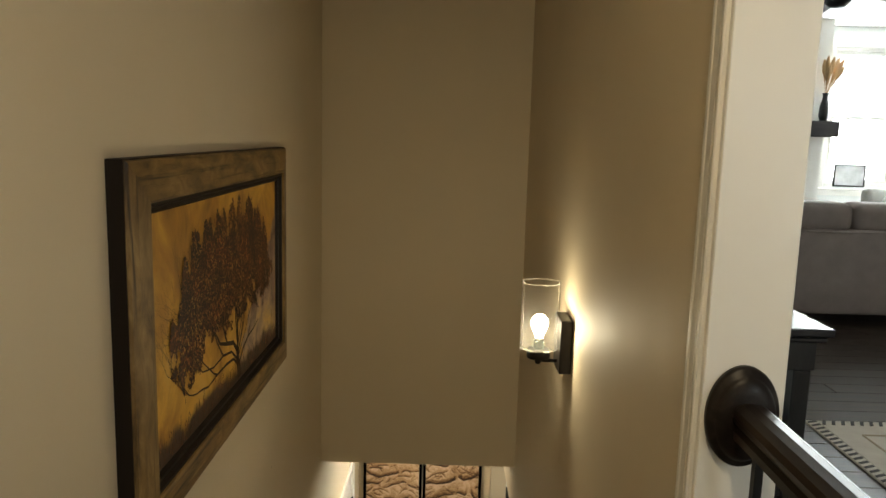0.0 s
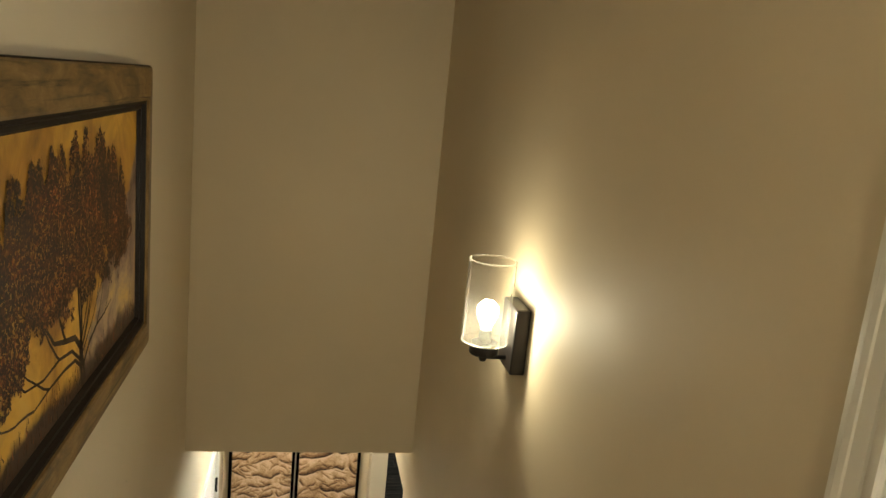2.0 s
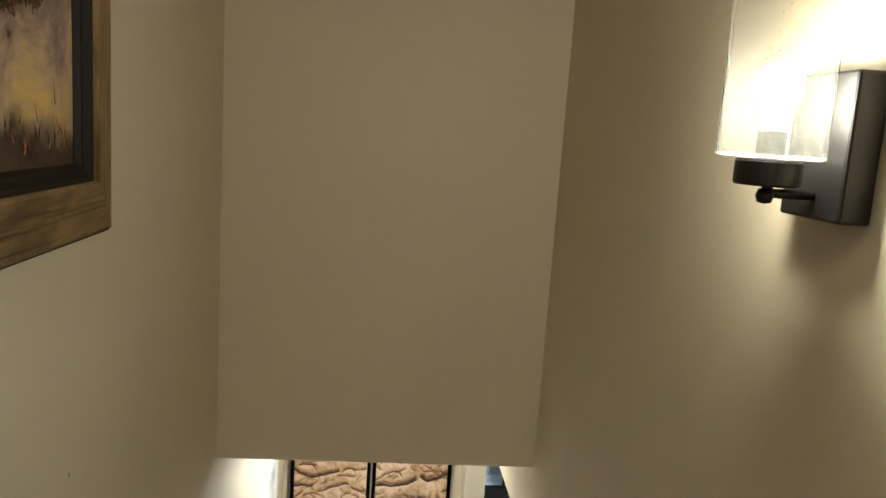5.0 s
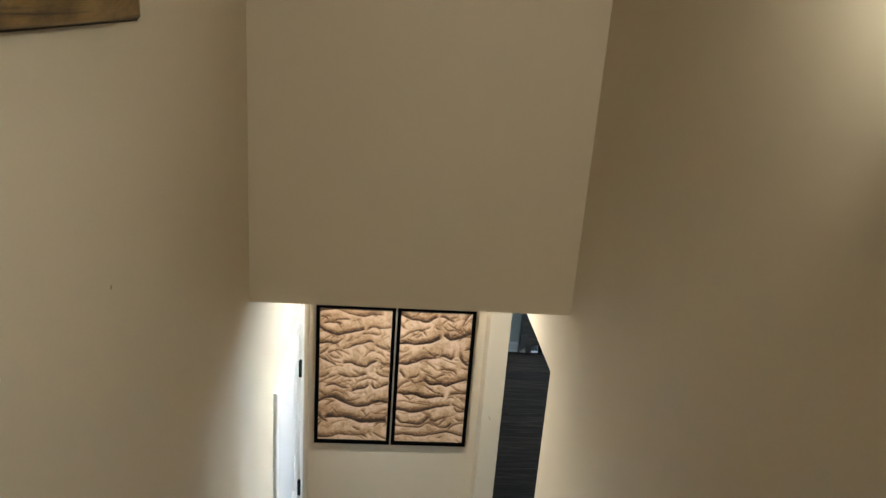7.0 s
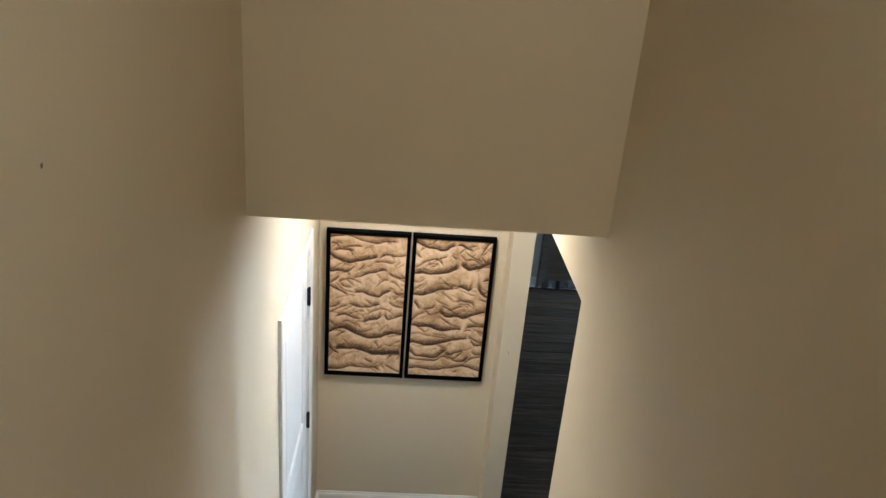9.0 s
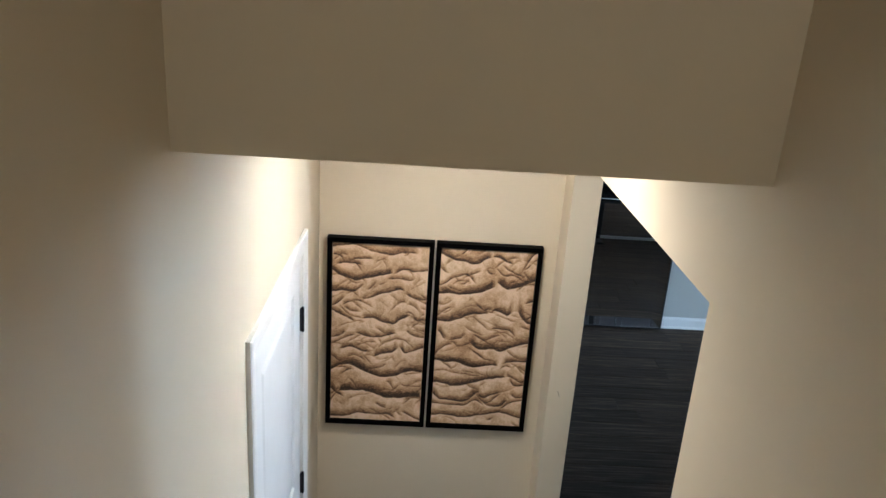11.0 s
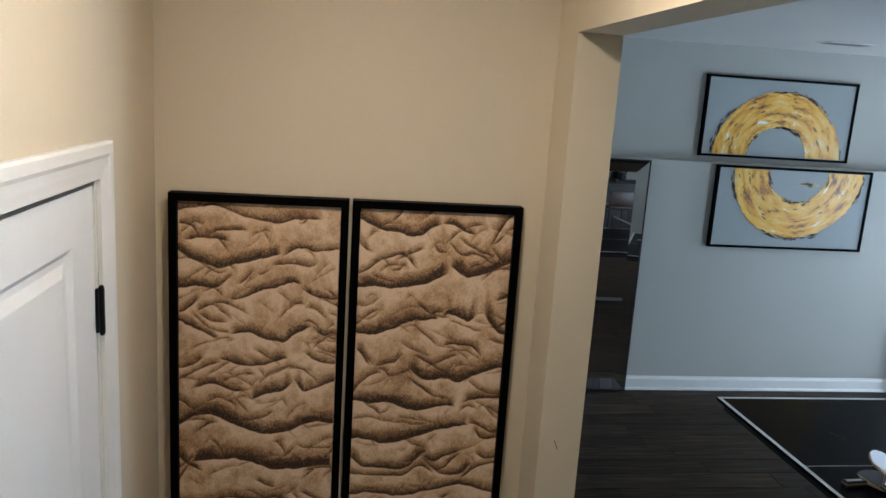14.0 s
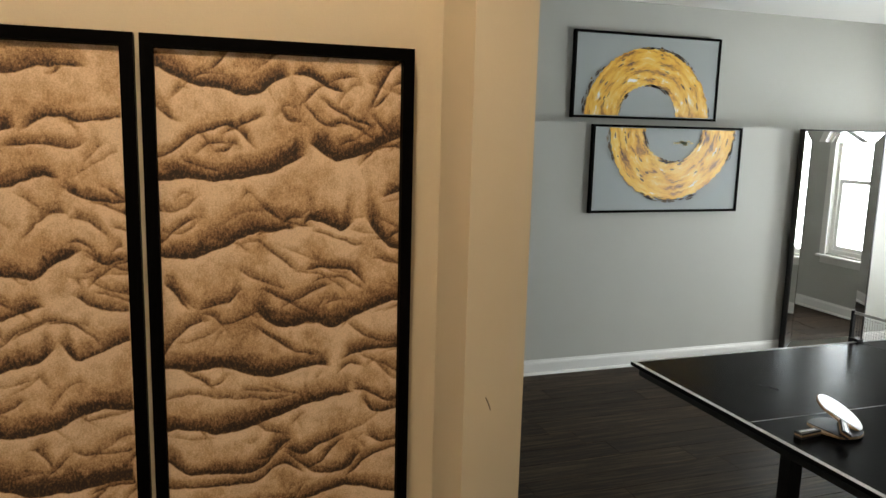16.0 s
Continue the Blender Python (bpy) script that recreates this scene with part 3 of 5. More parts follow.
rail = thing("guard_rail", (1.115, -5.2, ZU), "dark espresso wooden handrail with an oval rosette and black iron balusters", "handrail")
part("rosette", lathe([(0.0, 0.030), (0.030, 0.030), (0.044, 0.028), (0.050, 0.021), (0.052, 0.016), (0.058, 0.014), (0.0605, 0.008), (0.0605, 0.0), (0, 0)],
                      (1.116, YE - 0.016, 4.072), axis="y", n=48, sx=0.95, sy=1.36), RAILWOOD, rail, "oval dark wood rosette on the white trim", smooth=True)
RP = [(-0.018, -0.030), (0.018, -0.030), (0.024, -0.026), (0.025, -0.012), (0.021, -0.004), (0.026, 0.004), (0.029, 0.013), (0.026, 0.023), (0.015, 0.030),
      (0.0, 0.032), (-0.015, 0.030), (-0.026, 0.023), (-0.029, 0.013), (-0.026, 0.004), (-0.021, -0.004), (-0.025, -0.012), (-0.024, -0.026)]
part("rail", prism([(1.120 + p, 4.070 + q) for p, q in RP], "y", -6.3, YE - 0.044), RAILWOOD, rail, "dark grained moulded handrail")
part("shoe_rail", box((1.085, -6.3, ZU), (1.155, YE - 0.02, ZU + 0.02), 0.004), RAILWOOD, rail)
for k in range(16):
    y = YE - 0.085 - k * 0.105
    part("baluster", box((1.1135, y - 0.0065, ZU + 0.02), (1.1265, y + 0.0065, 4.041)), IRON, rail, "square black iron baluster" if k == 0 else "")
newel = part("newel", box((1.075, -6.39, ZU), (1.165, -6.30, 4.2), 0.004), RAILWOOD, rail)

# ---- wall lamp ----
lamp = thing("wall_lamp", (W, -3.345, 3.76), "bronze wall sconce with a clear seeded glass cylinder, lit", "wall lamp")
pl = bmesh.new()
box((W - 0.040, -3.402, 3.752), (W - 0.0005, -3.272, 3.926), 0.004, pl, 2)
part("back_plate", pl, BRONZE, lamp, "flat dark bronze back plate")
part("arm", tube([(W - 0.040, -3.345, 3.780), (0.975, -3.345, 3.780), (0.961, -3.345, 3.781), (0.955, -3.345, 3.790)], 0.006, 12), BRONZE, lamp, smooth=True)
part("finial", lathe([(0, -0.012), (0.008, -0.010), (0.011, -0.002), (0.008, 0.006), (0, 0.008)], (0.955, -3.345, 3.779), n=20), BRONZE, lamp, smooth=True)
part("cup", lathe([(0, 0), (0.036, 0.0), (0.038, 0.003), (0.038, 0.028), (0.036, 0.031), (0, 0.031)], (0.955, -3.345, 3.789), n=40), BRONZE, lamp)
part("socket", lathe([(0, 0), (0.017, 0), (0.017, 0.032), (0.014, 0.036), (0, 0.036)], (0.955, -3.345, 3.8205), n=24), BRONZE, lamp)
RS = 0.061
shade = part("shade", lathe([(0.034, 0.0), (RS - 0.006, 0.0), (RS, 0.005), (RS, 0.216), (RS - 0.0015, 0.218), (RS - 0.0035, 0.216), (RS - 0.0035, 0.007), (RS - 0.008, 0.0035), (0.034, 0.0035), (0.034, 0.0)],
                            (0.955, -3.345, 3.821), n=64), SEEDED, lamp, "clear seeded glass cylinder shade", smooth=True)
shade.visible_shadow = False
for nm, h in (("rim", 0.2175), ("base_ring", 0.003)):
    rg = part(nm, lathe([(RS - 0.0042, h - 0.0012), (RS - 0.0018, h - 0.0022), (RS + 0.0006, h - 0.0012), (RS + 0.0006, h + 0.0012), (RS - 0.0018, h + 0.0022), (RS - 0.0042, h + 0.0012), (RS - 0.0042, h - 0.0012)],
                     (0.955, -3.345, 3.821), n=64), GLASSRIM, shade, "thick glass rim, milky to give its bright edge line" if nm == "rim" else "", smooth=True)
    rg.visible_shadow = False
bl = part("bulb", lathe([(0, 0.0), (0.013, 0.0), (0.014, 0.012), (0.022, 0.030), (0.0285, 0.048), (0.026, 0.066), (0.014, 0.079), (0, 0.082)], (0.955, -3.345, 3.852), n=28), BULB, lamp, "glowing frosted bulb", smooth=True)
bl.visible_shadow = False

# recessed ceiling lamps; the hall one is unseen, added with its fill light
for nm, x, y, z in (("landing", 0.58, -0.93, ZC), ("hall", 0.80, -5.7, ZT)):
    dl = thing("downlight", (x, y, z - 0.004), "white recessed ceiling downlight, lit; the hall one added", "ceiling lamp", "recessed ceiling lamps")
    part("trim_ring", lathe([(0.068, -0.010), (0.088, -0.004), (0.090, 0.0), (0.068, 0.0), (0.068, -0.010)], (x, y, z), n=40), PLASTIC, dl)
    part("lens", lathe([(0, -0.004), (0.067, -0.004), (0.067, -0.002), (0, -0.002)], (x, y, z), n=40), LENS, dl)


# ---- numpy noise for painted canvases ----
def field(nx, ny, fx, fy, seed):
    """Smooth value noise over a unit square of nx by ny samples with fx by fy cells."""
    rng = np.random.RandomState(seed)
    g = rng.rand(int(fx) + 3, int(fy) + 3)
    u, v = np.meshgrid(np.linspace(0, fx, nx), np.linspace(0, fy, ny), indexing="ij")
    i, j = u.astype(int), v.astype(int)
    a, b = u - i, v - j
    a, b = a * a * a * (a * (a * 6 - 15) + 10), b * b * b * (b * (b * 6 - 15) + 10)
    return (g[i, j] * (1 - a) + g[i + 1, j] * a) * (1 - b) + (g[i, j + 1] * (1 - a) + g[i + 1, j + 1] * a) * b


class Cloth:
    """The picture of rumpled cloth: each fold overhangs the next, dark and hatched above its lower edge, light below it."""
    def __init__(self, nx, ny, seed):
        self.u, self.v = np.meshgrid(np.linspace(0, 1, nx), np.linspace(0, 1, ny), indexing="ij")
        w = [field(nx, ny, a, b, seed + i) - 0.5 for i, (a, b) in enumerate(((3, 6), (8, 16), (20, 40), (46, 92)))]
        self.wander = 0.008 * w[1] + 0.006 * w[2] + 0.003 * w[3]
        self.ragged = 1 + 0.9 * w[1] + 0.7 * w[2] + 0.5 * w[3]
        slant = np.sin((self.u * 26 + self.v * 34 + 9 * w[0] + 5 * w[1]) * 2.2)
        self.tone = 0.85 + 0.24 * w[0] + 0.30 * w[1] + 0.24 * w[2] + 0.16 * w[3] + 0.05 * slant * np.clip(2.4 * w[0] + 0.4, 0, 1)
        self.dark, self.light, self.soft = np.zeros((nx, ny)), np.zeros((nx, ny)), np.zeros((nx, ny))

    def fold(self, line, depth, wide):
        us, vs = np.array(line).T
        c = np.interp(self.u, us, vs)
        for d in (0.012, 0.024):
            c = c * 0.5 + 0.25 * (np.interp(self.u - d, us, vs) + np.interp(self.u + d, us, vs))
        slope = (np.interp(self.u + 0.02, us, vs) - np.interp(self.u - 0.02, us, vs)) / 0.04 * 2.1
        gap = (self.v - c + self.wander) / np.sqrt(1 + slope * slope)
        a, b = us.min(), us.max()
        ends = np.clip((self.u - a) / 0.05 + (1 if a < 0.03 else 0.1), 0, 1) * np.clip((b - self.u) / 0.05 + (1 if b > 0.97 else 0.1), 0, 1)
        ends = ends * np.clip((self.u - a + 0.01) * 200, 0, 1) * np.clip((b - self.u + 0.01) * 200, 0, 1)
        w = 0.0118 * wide * self.ragged.clip(0.4, 2)
        above = np.clip(gap / 0.003 + 0.5, 0, 1)
        up = np.clip(gap, 0, 1)
        band = np.clip((3.1 * w - up) / (1.1 * w), 0, 1)
        near = 0.70 * np.exp(-up / (0.8 * w)) + 0.27 * band + 0.08 * np.exp(-up / (w * 5))
        self.dark = np.maximum(self.dark, depth * ends * above * near)
        self.soft = np.maximum(self.soft, depth * ends * above * np.exp(-np.clip(gap, 0, 1) / (0.055 * wide)))
        self.light = np.maximum(self.light, depth * ends * (1 - above) * np.exp(np.clip(gap, -1, 0) / 0.020))

    def wrinkles(self, count, seed):
        """Short lesser creases that slant across the folds."""
        r = np.random.RandomState(seed)
        for _ in range(count):
            a, v, ln = r.uniform(-0.08, 0.95), r.uniform(0.02, 0.98), r.uniform(0.06, 0.28)
            t = r.choice((-1, 1)) * r.uniform(0.01, 0.07)
            arc = r.uniform(-0.022, 0.03)
            k = np.linspace(0, 1, 6)
            line = np.stack([a + ln * k, v + t * k + arc * np.sin(math.pi * k)], 1)
            self.fold(line, r.uniform(0.3, 0.75), r.uniform(0.3, 0.8))

    def done(self):
        tone = self.tone - 0.17 * self.soft + 0.34 * self.light * (1 - self.dark) - 1.22 * self.dark * (1 - 0.3 * self.light)
        return np.clip(tone, 0, 1)


def flat_frame(parent, axis, face, u0, u1, v0, v1, wide, deep, m, side=-1, name="frame_rail", gap=0.0):
    """Four mitred rails of a canvas frame on a y plane; they stand out from face by deep."""
    y0, y1 = face, face + side * deep
    for a, b, c, d in (((u0, v0), (u1, v0), (u1 - wide, v0 + wide), (u0 + wide, v0 + wide)),
                       ((u0, v1), (u1, v1), (u1 - wide, v1 - wide), (u0 + wide, v1 - wide)),
                       ((u0, v0), (u0, v1), (u0 + wide, v1 - wide), (u0 + wide, v0 + wide)),
                       ((u1, v0), (u1, v1), (u1 - wide, v1 - wide), (u1 - wide, v0 + wide))):
        part(name, prism([a, b, c, d], axis, min(y0, y1), max(y0, y1)), m, parent)


# ---- the two framed fold prints on the landing wall ----
def fold_print(x0, x1, z0, z1, cloth, label):
    th = thing("framed_print", ((x0 + x1) / 2, -0.001, z0), label, "wall art", "pair of fold prints")
    flat_frame(th, "y", -0.001, x0, x1, z0, z1, 0.021, 0.042, BLACKFRAME)
    e = 0.0225
    tone = cloth.done()
    nx, ny = tone.shape
    xs, zs = np.linspace(x0 + e, x1 - e, nx), np.linspace(z0 + e, z1 - e, ny)
    X, Z = np.meshgrid(xs, zs, indexing="ij")
    Y = np.full_like(X, -0.031)
    co = np.stack([X, Y, Z], -1).reshape(-1, 3) - np.array(th.location)
    idx = np.arange(nx * ny).reshape(nx, ny)
    quads = np.stack([idx[:-1, :-1], idx[1:, :-1], idx[1:, 1:], idx[:-1, 1:]], -1).reshape(-1, 4)
    me = bpy.data.meshes.new("canvas")
    me.from_pydata(co.tolist(), [], quads.tolist())
    me.attributes.new("fold", "FLOAT", "POINT").data.foreach_set("value", tone.reshape(-1).astype(np.float32))
    me.polygons.foreach_set("use_smooth", [True] * len(quads))
    me.materials.append(FOLD)
    ob = new("canvas", me)
    ob.parent = th
    tagged(ob, "tan and brown print of crumpled folded cloth")
    part("backing", box((x0 + 0.0215, -0.026, z0 + 0.0215), (x1 - 0.0215, -0.004, z1 - 0.0215)), BLACKFRAME, th)


left_cloth, right_cloth = Cloth(240, 500, 11), Cloth(240, 500, 47)
left_cloth.fold([(0, 0.97), (0.12, 0.99), (0.23, 0.99), (0.34, 0.97), (0.48, 0.95), (0.61, 0.94), (0.71, 0.96), (0.89, 0.96)], 0.6, 1)
left_cloth.fold([(0.03, 0.88), (0.14, 0.9), (0.23, 0.89), (0.32, 0.88)], 0.8, 0.8)
left_cloth.fold([(0, 0.85), (0.09, 0.82), (0.25, 0.8), (0.41, 0.82), (0.57, 0.84), (0.64, 0.85)], 0.9, 1)
left_cloth.fold([(0.64, 0.84), (0.73, 0.87), (0.85, 0.86), (0.99, 0.87)], 0.7, 0.7)
left_cloth.fold([(0.57, 0.81), (0.71, 0.82), (0.83, 0.81), (0.88, 0.83)], 0.6, 0.7)
left_cloth.fold([(0, 0.74), (0.11, 0.74), (0.23, 0.73), (0.28, 0.75)], 0.95, 1)
left_cloth.fold([(0.3, 0.7), (0.41, 0.71), (0.5, 0.73), (0.62, 0.75), (0.71, 0.76), (0.77, 0.75)], 0.85, 0.8)
left_cloth.fold([(0.77, 0.74), (0.83, 0.72), (0.93, 0.71), (1, 0.71)], 0.8, 0.8)
left_cloth.fold([(0, 0.63), (0.06, 0.62), (0.18, 0.59), (0.26, 0.57)], 0.85, 0.8)
left_cloth.fold([(0.11, 0.66), (0.2, 0.63), (0.32, 0.63)], 0.7, 0.8)
left_cloth.fold([(0.31, 0.59), (0.44, 0.6), (0.55, 0.58), (0.67, 0.56), (0.72, 0.59), (0.84, 0.62)], 0.85, 1)
left_cloth.fold([(0.84, 0.61), (0.91, 0.59), (0.98, 0.6)], 0.8, 0.7)
left_cloth.fold([(0, 0.48), (0.08, 0.49), (0.17, 0.52)], 0.75, 1)
left_cloth.fold([(0.25, 0.51), (0.39, 0.49), (0.53, 0.49), (0.63, 0.51), (0.7, 0.52)], 0.85, 1)
left_cloth.fold([(0.78, 0.54), (0.87, 0.51), (0.99, 0.5)], 0.7, 0.8)
left_cloth.fold([(0.08, 0.41), (0.2, 0.43), (0.32, 0.41), (0.42, 0.4)], 0.85, 1)
left_cloth.fold([(0.44, 0.38), (0.56, 0.4), (0.68, 0.41), (0.73, 0.44)], 0.9, 1.2)
left_cloth.fold([(0.73, 0.45), (0.79, 0.4), (0.86, 0.42), (0.99, 0.44)], 0.8, 1)
left_cloth.fold([(0, 0.36), (0.08, 0.35), (0.22, 0.36)], 0.4, 1)
left_cloth.fold([(0, 0.29), (0.08, 0.32), (0.22, 0.33), (0.36, 0.29), (0.53, 0.26), (0.7, 0.27), (0.85, 0.3), (0.99, 0.3)], 0.95, 1.4)
left_cloth.fold([(0.08, 0.16), (0.24, 0.18), (0.44, 0.17), (0.58, 0.14), (0.76, 0.14), (0.98, 0.15)], 1, 1.6)
left_cloth.fold([(0, 0.19), (0.05, 0.15), (0.15, 0.13)], 0.75, 0.9)
left_cloth.fold([(0, 0.01), (0.14, 0.01), (0.31, 0.04), (0.5, 0.03), (0.64, 0.04), (0.73, 0.01)], 0.7, 1.2)
left_cloth.fold([(0.74, 0.23), (0.81, 0.21), (0.98, 0.21)], 0.5, 0.4)
right_cloth.fold([(0, 0.97), (0.07, 0.95), (0.15, 0.93), (0.24, 0.93), (0.34, 0.92), (0.41, 0.93), (0.48, 0.95), (0.53, 0.96)], 0.95, 1)
right_cloth.fold([(0.53, 0.96), (0.6, 0.96), (0.68, 0.94), (0.77, 0.93)], 0.95, 0.8)
right_cloth.fold([(0.85, 0.88), (0.89, 0.92), (0.94, 0.97), (1, 1)], 0.75, 0.8)
right_cloth.fold([(0, 0.8), (0.07, 0.81), (0.14, 0.84), (0.21, 0.85), (0.29, 0.86), (0.34, 0.84), (0.39, 0.81)], 0.75, 0.6)
right_cloth.fold([(0, 0.75), (0.09, 0.76), (0.22, 0.75), (0.35, 0.76), (0.46, 0.77), (0.53, 0.79), (0.59, 0.81)], 1, 1.3)
right_cloth.fold([(0.6, 0.83), (0.64, 0.82), (0.71, 0.79), (0.86, 0.81), (1, 0.85)], 1, 1.1)
right_cloth.fold([(0, 0.6), (0.13, 0.6), (0.23, 0.62), (0.33, 0.64), (0.44, 0.65), (0.56, 0.66)], 0.85, 1.5)
right_cloth.fold([(0.56, 0.66), (0.64, 0.67), (0.75, 0.65), (0.81, 0.68)], 1, 1.1)
right_cloth.fold([(0.84, 0.69), (0.87, 0.66), (0.93, 0.62), (1, 0.6)], 0.95, 1)
right_cloth.fold([(0.91, 0.72), (1, 0.73)], 0.8, 0.7)
right_cloth.fold([(0.57, 0.57), (0.64, 0.57), (0.73, 0.57), (0.81, 0.56), (0.86, 0.52)], 0.75, 0.7)
right_cloth.fold([(0.39, 0.62), (0.44, 0.61), (0.49, 0.59), (0.56, 0.56)], 0.6, 0.5)
right_cloth.fold([(0.02, 0.55), (0.07, 0.51), (0.12, 0.49)], 0.75, 0.7)
right_cloth.fold([(0.12, 0.49), (0.21, 0.5), (0.29, 0.51), (0.32, 0.54)], 0.55, 0.8)
right_cloth.fold([(0.36, 0.49), (0.44, 0.45), (0.53, 0.45), (0.6, 0.46), (0.69, 0.44), (0.77, 0.46), (0.87, 0.48), (1, 0.5)], 0.9, 1.3)
right_cloth.fold([(0.36, 0.45), (0.45, 0.42), (0.56, 0.39), (0.66, 0.38)], 0.7, 0.5)
right_cloth.fold([(0, 0.38), (0.08, 0.37), (0.2, 0.37), (0.31, 0.36), (0.41, 0.34), (0.52, 0.35), (0.62, 0.36), (0.7, 0.36)], 0.95, 1.2)
right_cloth.fold([(0.73, 0.37), (0.79, 0.38), (0.87, 0.39), (1, 0.39)], 0.85, 0.9)
right_cloth.fold([(0, 0.31), (0.1, 0.32), (0.2, 0.31), (0.34, 0.3), (0.43, 0.29), (0.56, 0.3)], 0.5, 0.5)
right_cloth.fold([(0, 0.25), (0.18, 0.23), (0.37, 0.24), (0.49, 0.26), (0.6, 0.28), (0.72, 0.29), (0.81, 0.3)], 0.95, 1.2)
right_cloth.fold([(0.83, 0.29), (0.86, 0.25), (0.94, 0.24), (1, 0.25)], 0.75, 0.9)
right_cloth.fold([(0, 0.18), (0.07, 0.14), (0.19, 0.14), (0.34, 0.13), (0.43, 0.16), (0.47, 0.19), (0.54, 0.21)], 0.85, 1)
right_cloth.fold([(0.47, 0.19), (0.56, 0.16), (0.64, 0.18), (0.76, 0.2)], 0.75, 0.8)
right_cloth.fold([(0.56, 0.13), (0.64, 0.14), (0.76, 0.19)], 0.75, 0.6)
right_cloth.fold([(0.84, 0.2), (0.94, 0.17), (1, 0.18)], 0.7, 0.8)
right_cloth.fold([(0, 0.12), (0.16, 0.11), (0.36, 0.11), (0.47, 0.15), (0.59, 0.12)], 0.7, 0.9)
right_cloth.fold([(0, 0.05), (0.17, 0.05), (0.37, 0.04), (0.6, 0.06), (0.77, 0.08), (1, 0.05)], 0.8, 1)
right_cloth.fold([(0.47, 0.18), (0.62, 0.12), (0.76, 0.11), (0.85, 0.16)], 0.75, 0.9)
right_cloth.fold([(0.75, 0.09), (0.87, 0.14), (1, 0.16)], 0.75, 0.7)
left_cloth.wrinkles(120, 3)
right_cloth.wrinkles(120, 6)
fold_print(0.041, 0.509, 1.024, 1.956, left_cloth, "tall black-framed print of tan crumpled cloth beside the door")
fold_print(0.518, 0.987, 1.024, 1.956, right_cloth, "tall black-framed print of tan crumpled cloth beside the opening")

# small marks on the walls
sc = solid("scuff_mark", tube([(1.098, YS - 0.0004, 1.325), (1.104, YS - 0.0004, 1.312), (1.108, YS - 0.0004, 1.300)], 0.0012, 5), SCUFF, "thin dark scuff on the beige wall end", "scuff mark")
solid("scuff_mark", lathe([(0, 0), (0.004, 0), (0.003, 0.001), (0, 0.0012)], (0.0, -2.986, 3.216), axis="x", n=8), SCUFF, "small dark speck on the beige stairwell wall", "scuff mark")

# ---- tree painting on the left-hand wall ----
Y0, Y1, Z0, Z1 = -4.295, -2.897, 3.625, 4.432
paint = thing("tree_painting", (0.001, (Y0 + Y1) / 2, Z0), "dark tree on gold, in a rustic brown wooden frame", "painting")
prof = [(0.0, 0.001), (0.0, 0.036), (0.004, 0.041), (0.03, 0.047), (0.082, 0.052), (0.088, 0.050), (0.088, 0.001)]
lipp = [(0.088, 0.001), (0.088, 0.044), (0.096, 0.044), (0.102, 0.034), (0.110, 0.034), (0.116, 0.026), (0.116, 0.001)]
for nm, pr, m, lab in (("frame_rail", prof, RUSTIC, "wide distressed brown wooden frame"), ("inner_lip", lipp, LIP, "dark stepped inner lip")):
    for k, (a, b) in enumerate((((Y0, Z0), (Y1, Z0)), ((Y0, Z1), (Y1, Z1)), ((Y0, Z0), (Y0, Z1)), ((Y1, Z0), (Y1, Z1)))):
        bm = bmesh.new()
        ends = []
        for y, z in (a, b):
            sy, sz = (1 if y == Y0 else -1), (1 if z == Z0 else -1)
            ends.append([bm.verts.new((q, y + sy * p, z + sz * p)) for p, q in pr])
        r, s = ends
        bm.faces.new(r)
        bm.faces.new(s[::-1])
        for i in range(len(pr)):
            bm.faces.new((r[i], r[(i + 1) % len(pr)], s[(i + 1) % len(pr)], s[i]))
        part(nm, bm, RUSTICV if m is RUSTIC and k > 1 else m, paint, lab if k == 0 else "")
# thin near-black strips put the shade on the frame's outer sides into colour
for a, b, c, d in ((Y0 - 0.003, Y0 - 0.0002, Z0 - 0.003, Z1 + 0.003), (Y1 + 0.0002, Y1 + 0.003, Z0 - 0.003, Z1 + 0.003), (Y0, Y1, Z0 - 0.003, Z0 - 0.0002), (Y0, Y1, Z1 + 0.0002, Z1 + 0.003)):
    part("side_shade_strip", box((0.001, a, c), (0.034, b, d)), LIP, paint, "dark strip for the shaded side of the frame" if d > Z1 and a < Y0 else "")
canvas = part("canvas", box((0.002, Y0 + 0.112, Z0 + 0.112), (0.024, Y1 - 0.112, Z1 - 0.112)), SUNSET, paint, "gold and mauve sunset canvas")

rng = random.Random(5)
tree = bmesh.new()
XT = 0.0252
tips = []
CY0, CY1, CZ0, CZ1 = Y0 + 0.118, Y1 - 0.118, Z0 + 0.118, Z1 - 0.118


def stroke(bm, pts, w0, w1, x):
    last = None
    n = len(pts) - 1
    for i, (y, z) in enumerate(pts):
        j0, j1 = max(i - 1, 0), min(i + 1, n)
        dy, dz = pts[j1][0] - pts[j0][0], pts[j1][1] - pts[j0][1]
        d = math.hypot(dy, dz) or 1
        w = (w0 + (w1 - w0) * i / n) / 2
        a, b = bm.verts.new((x, y - dz / d * w, z + dy / d * w)), bm.verts.new((x, y + dz / d * w, z - dy / d * w))
        if last:
            bm.faces.new((last[0], a, b, last[1]))
        last = (a, b)


def inside(y, z):
    return CY0 < y < CY1 and CZ0 < z < CZ1


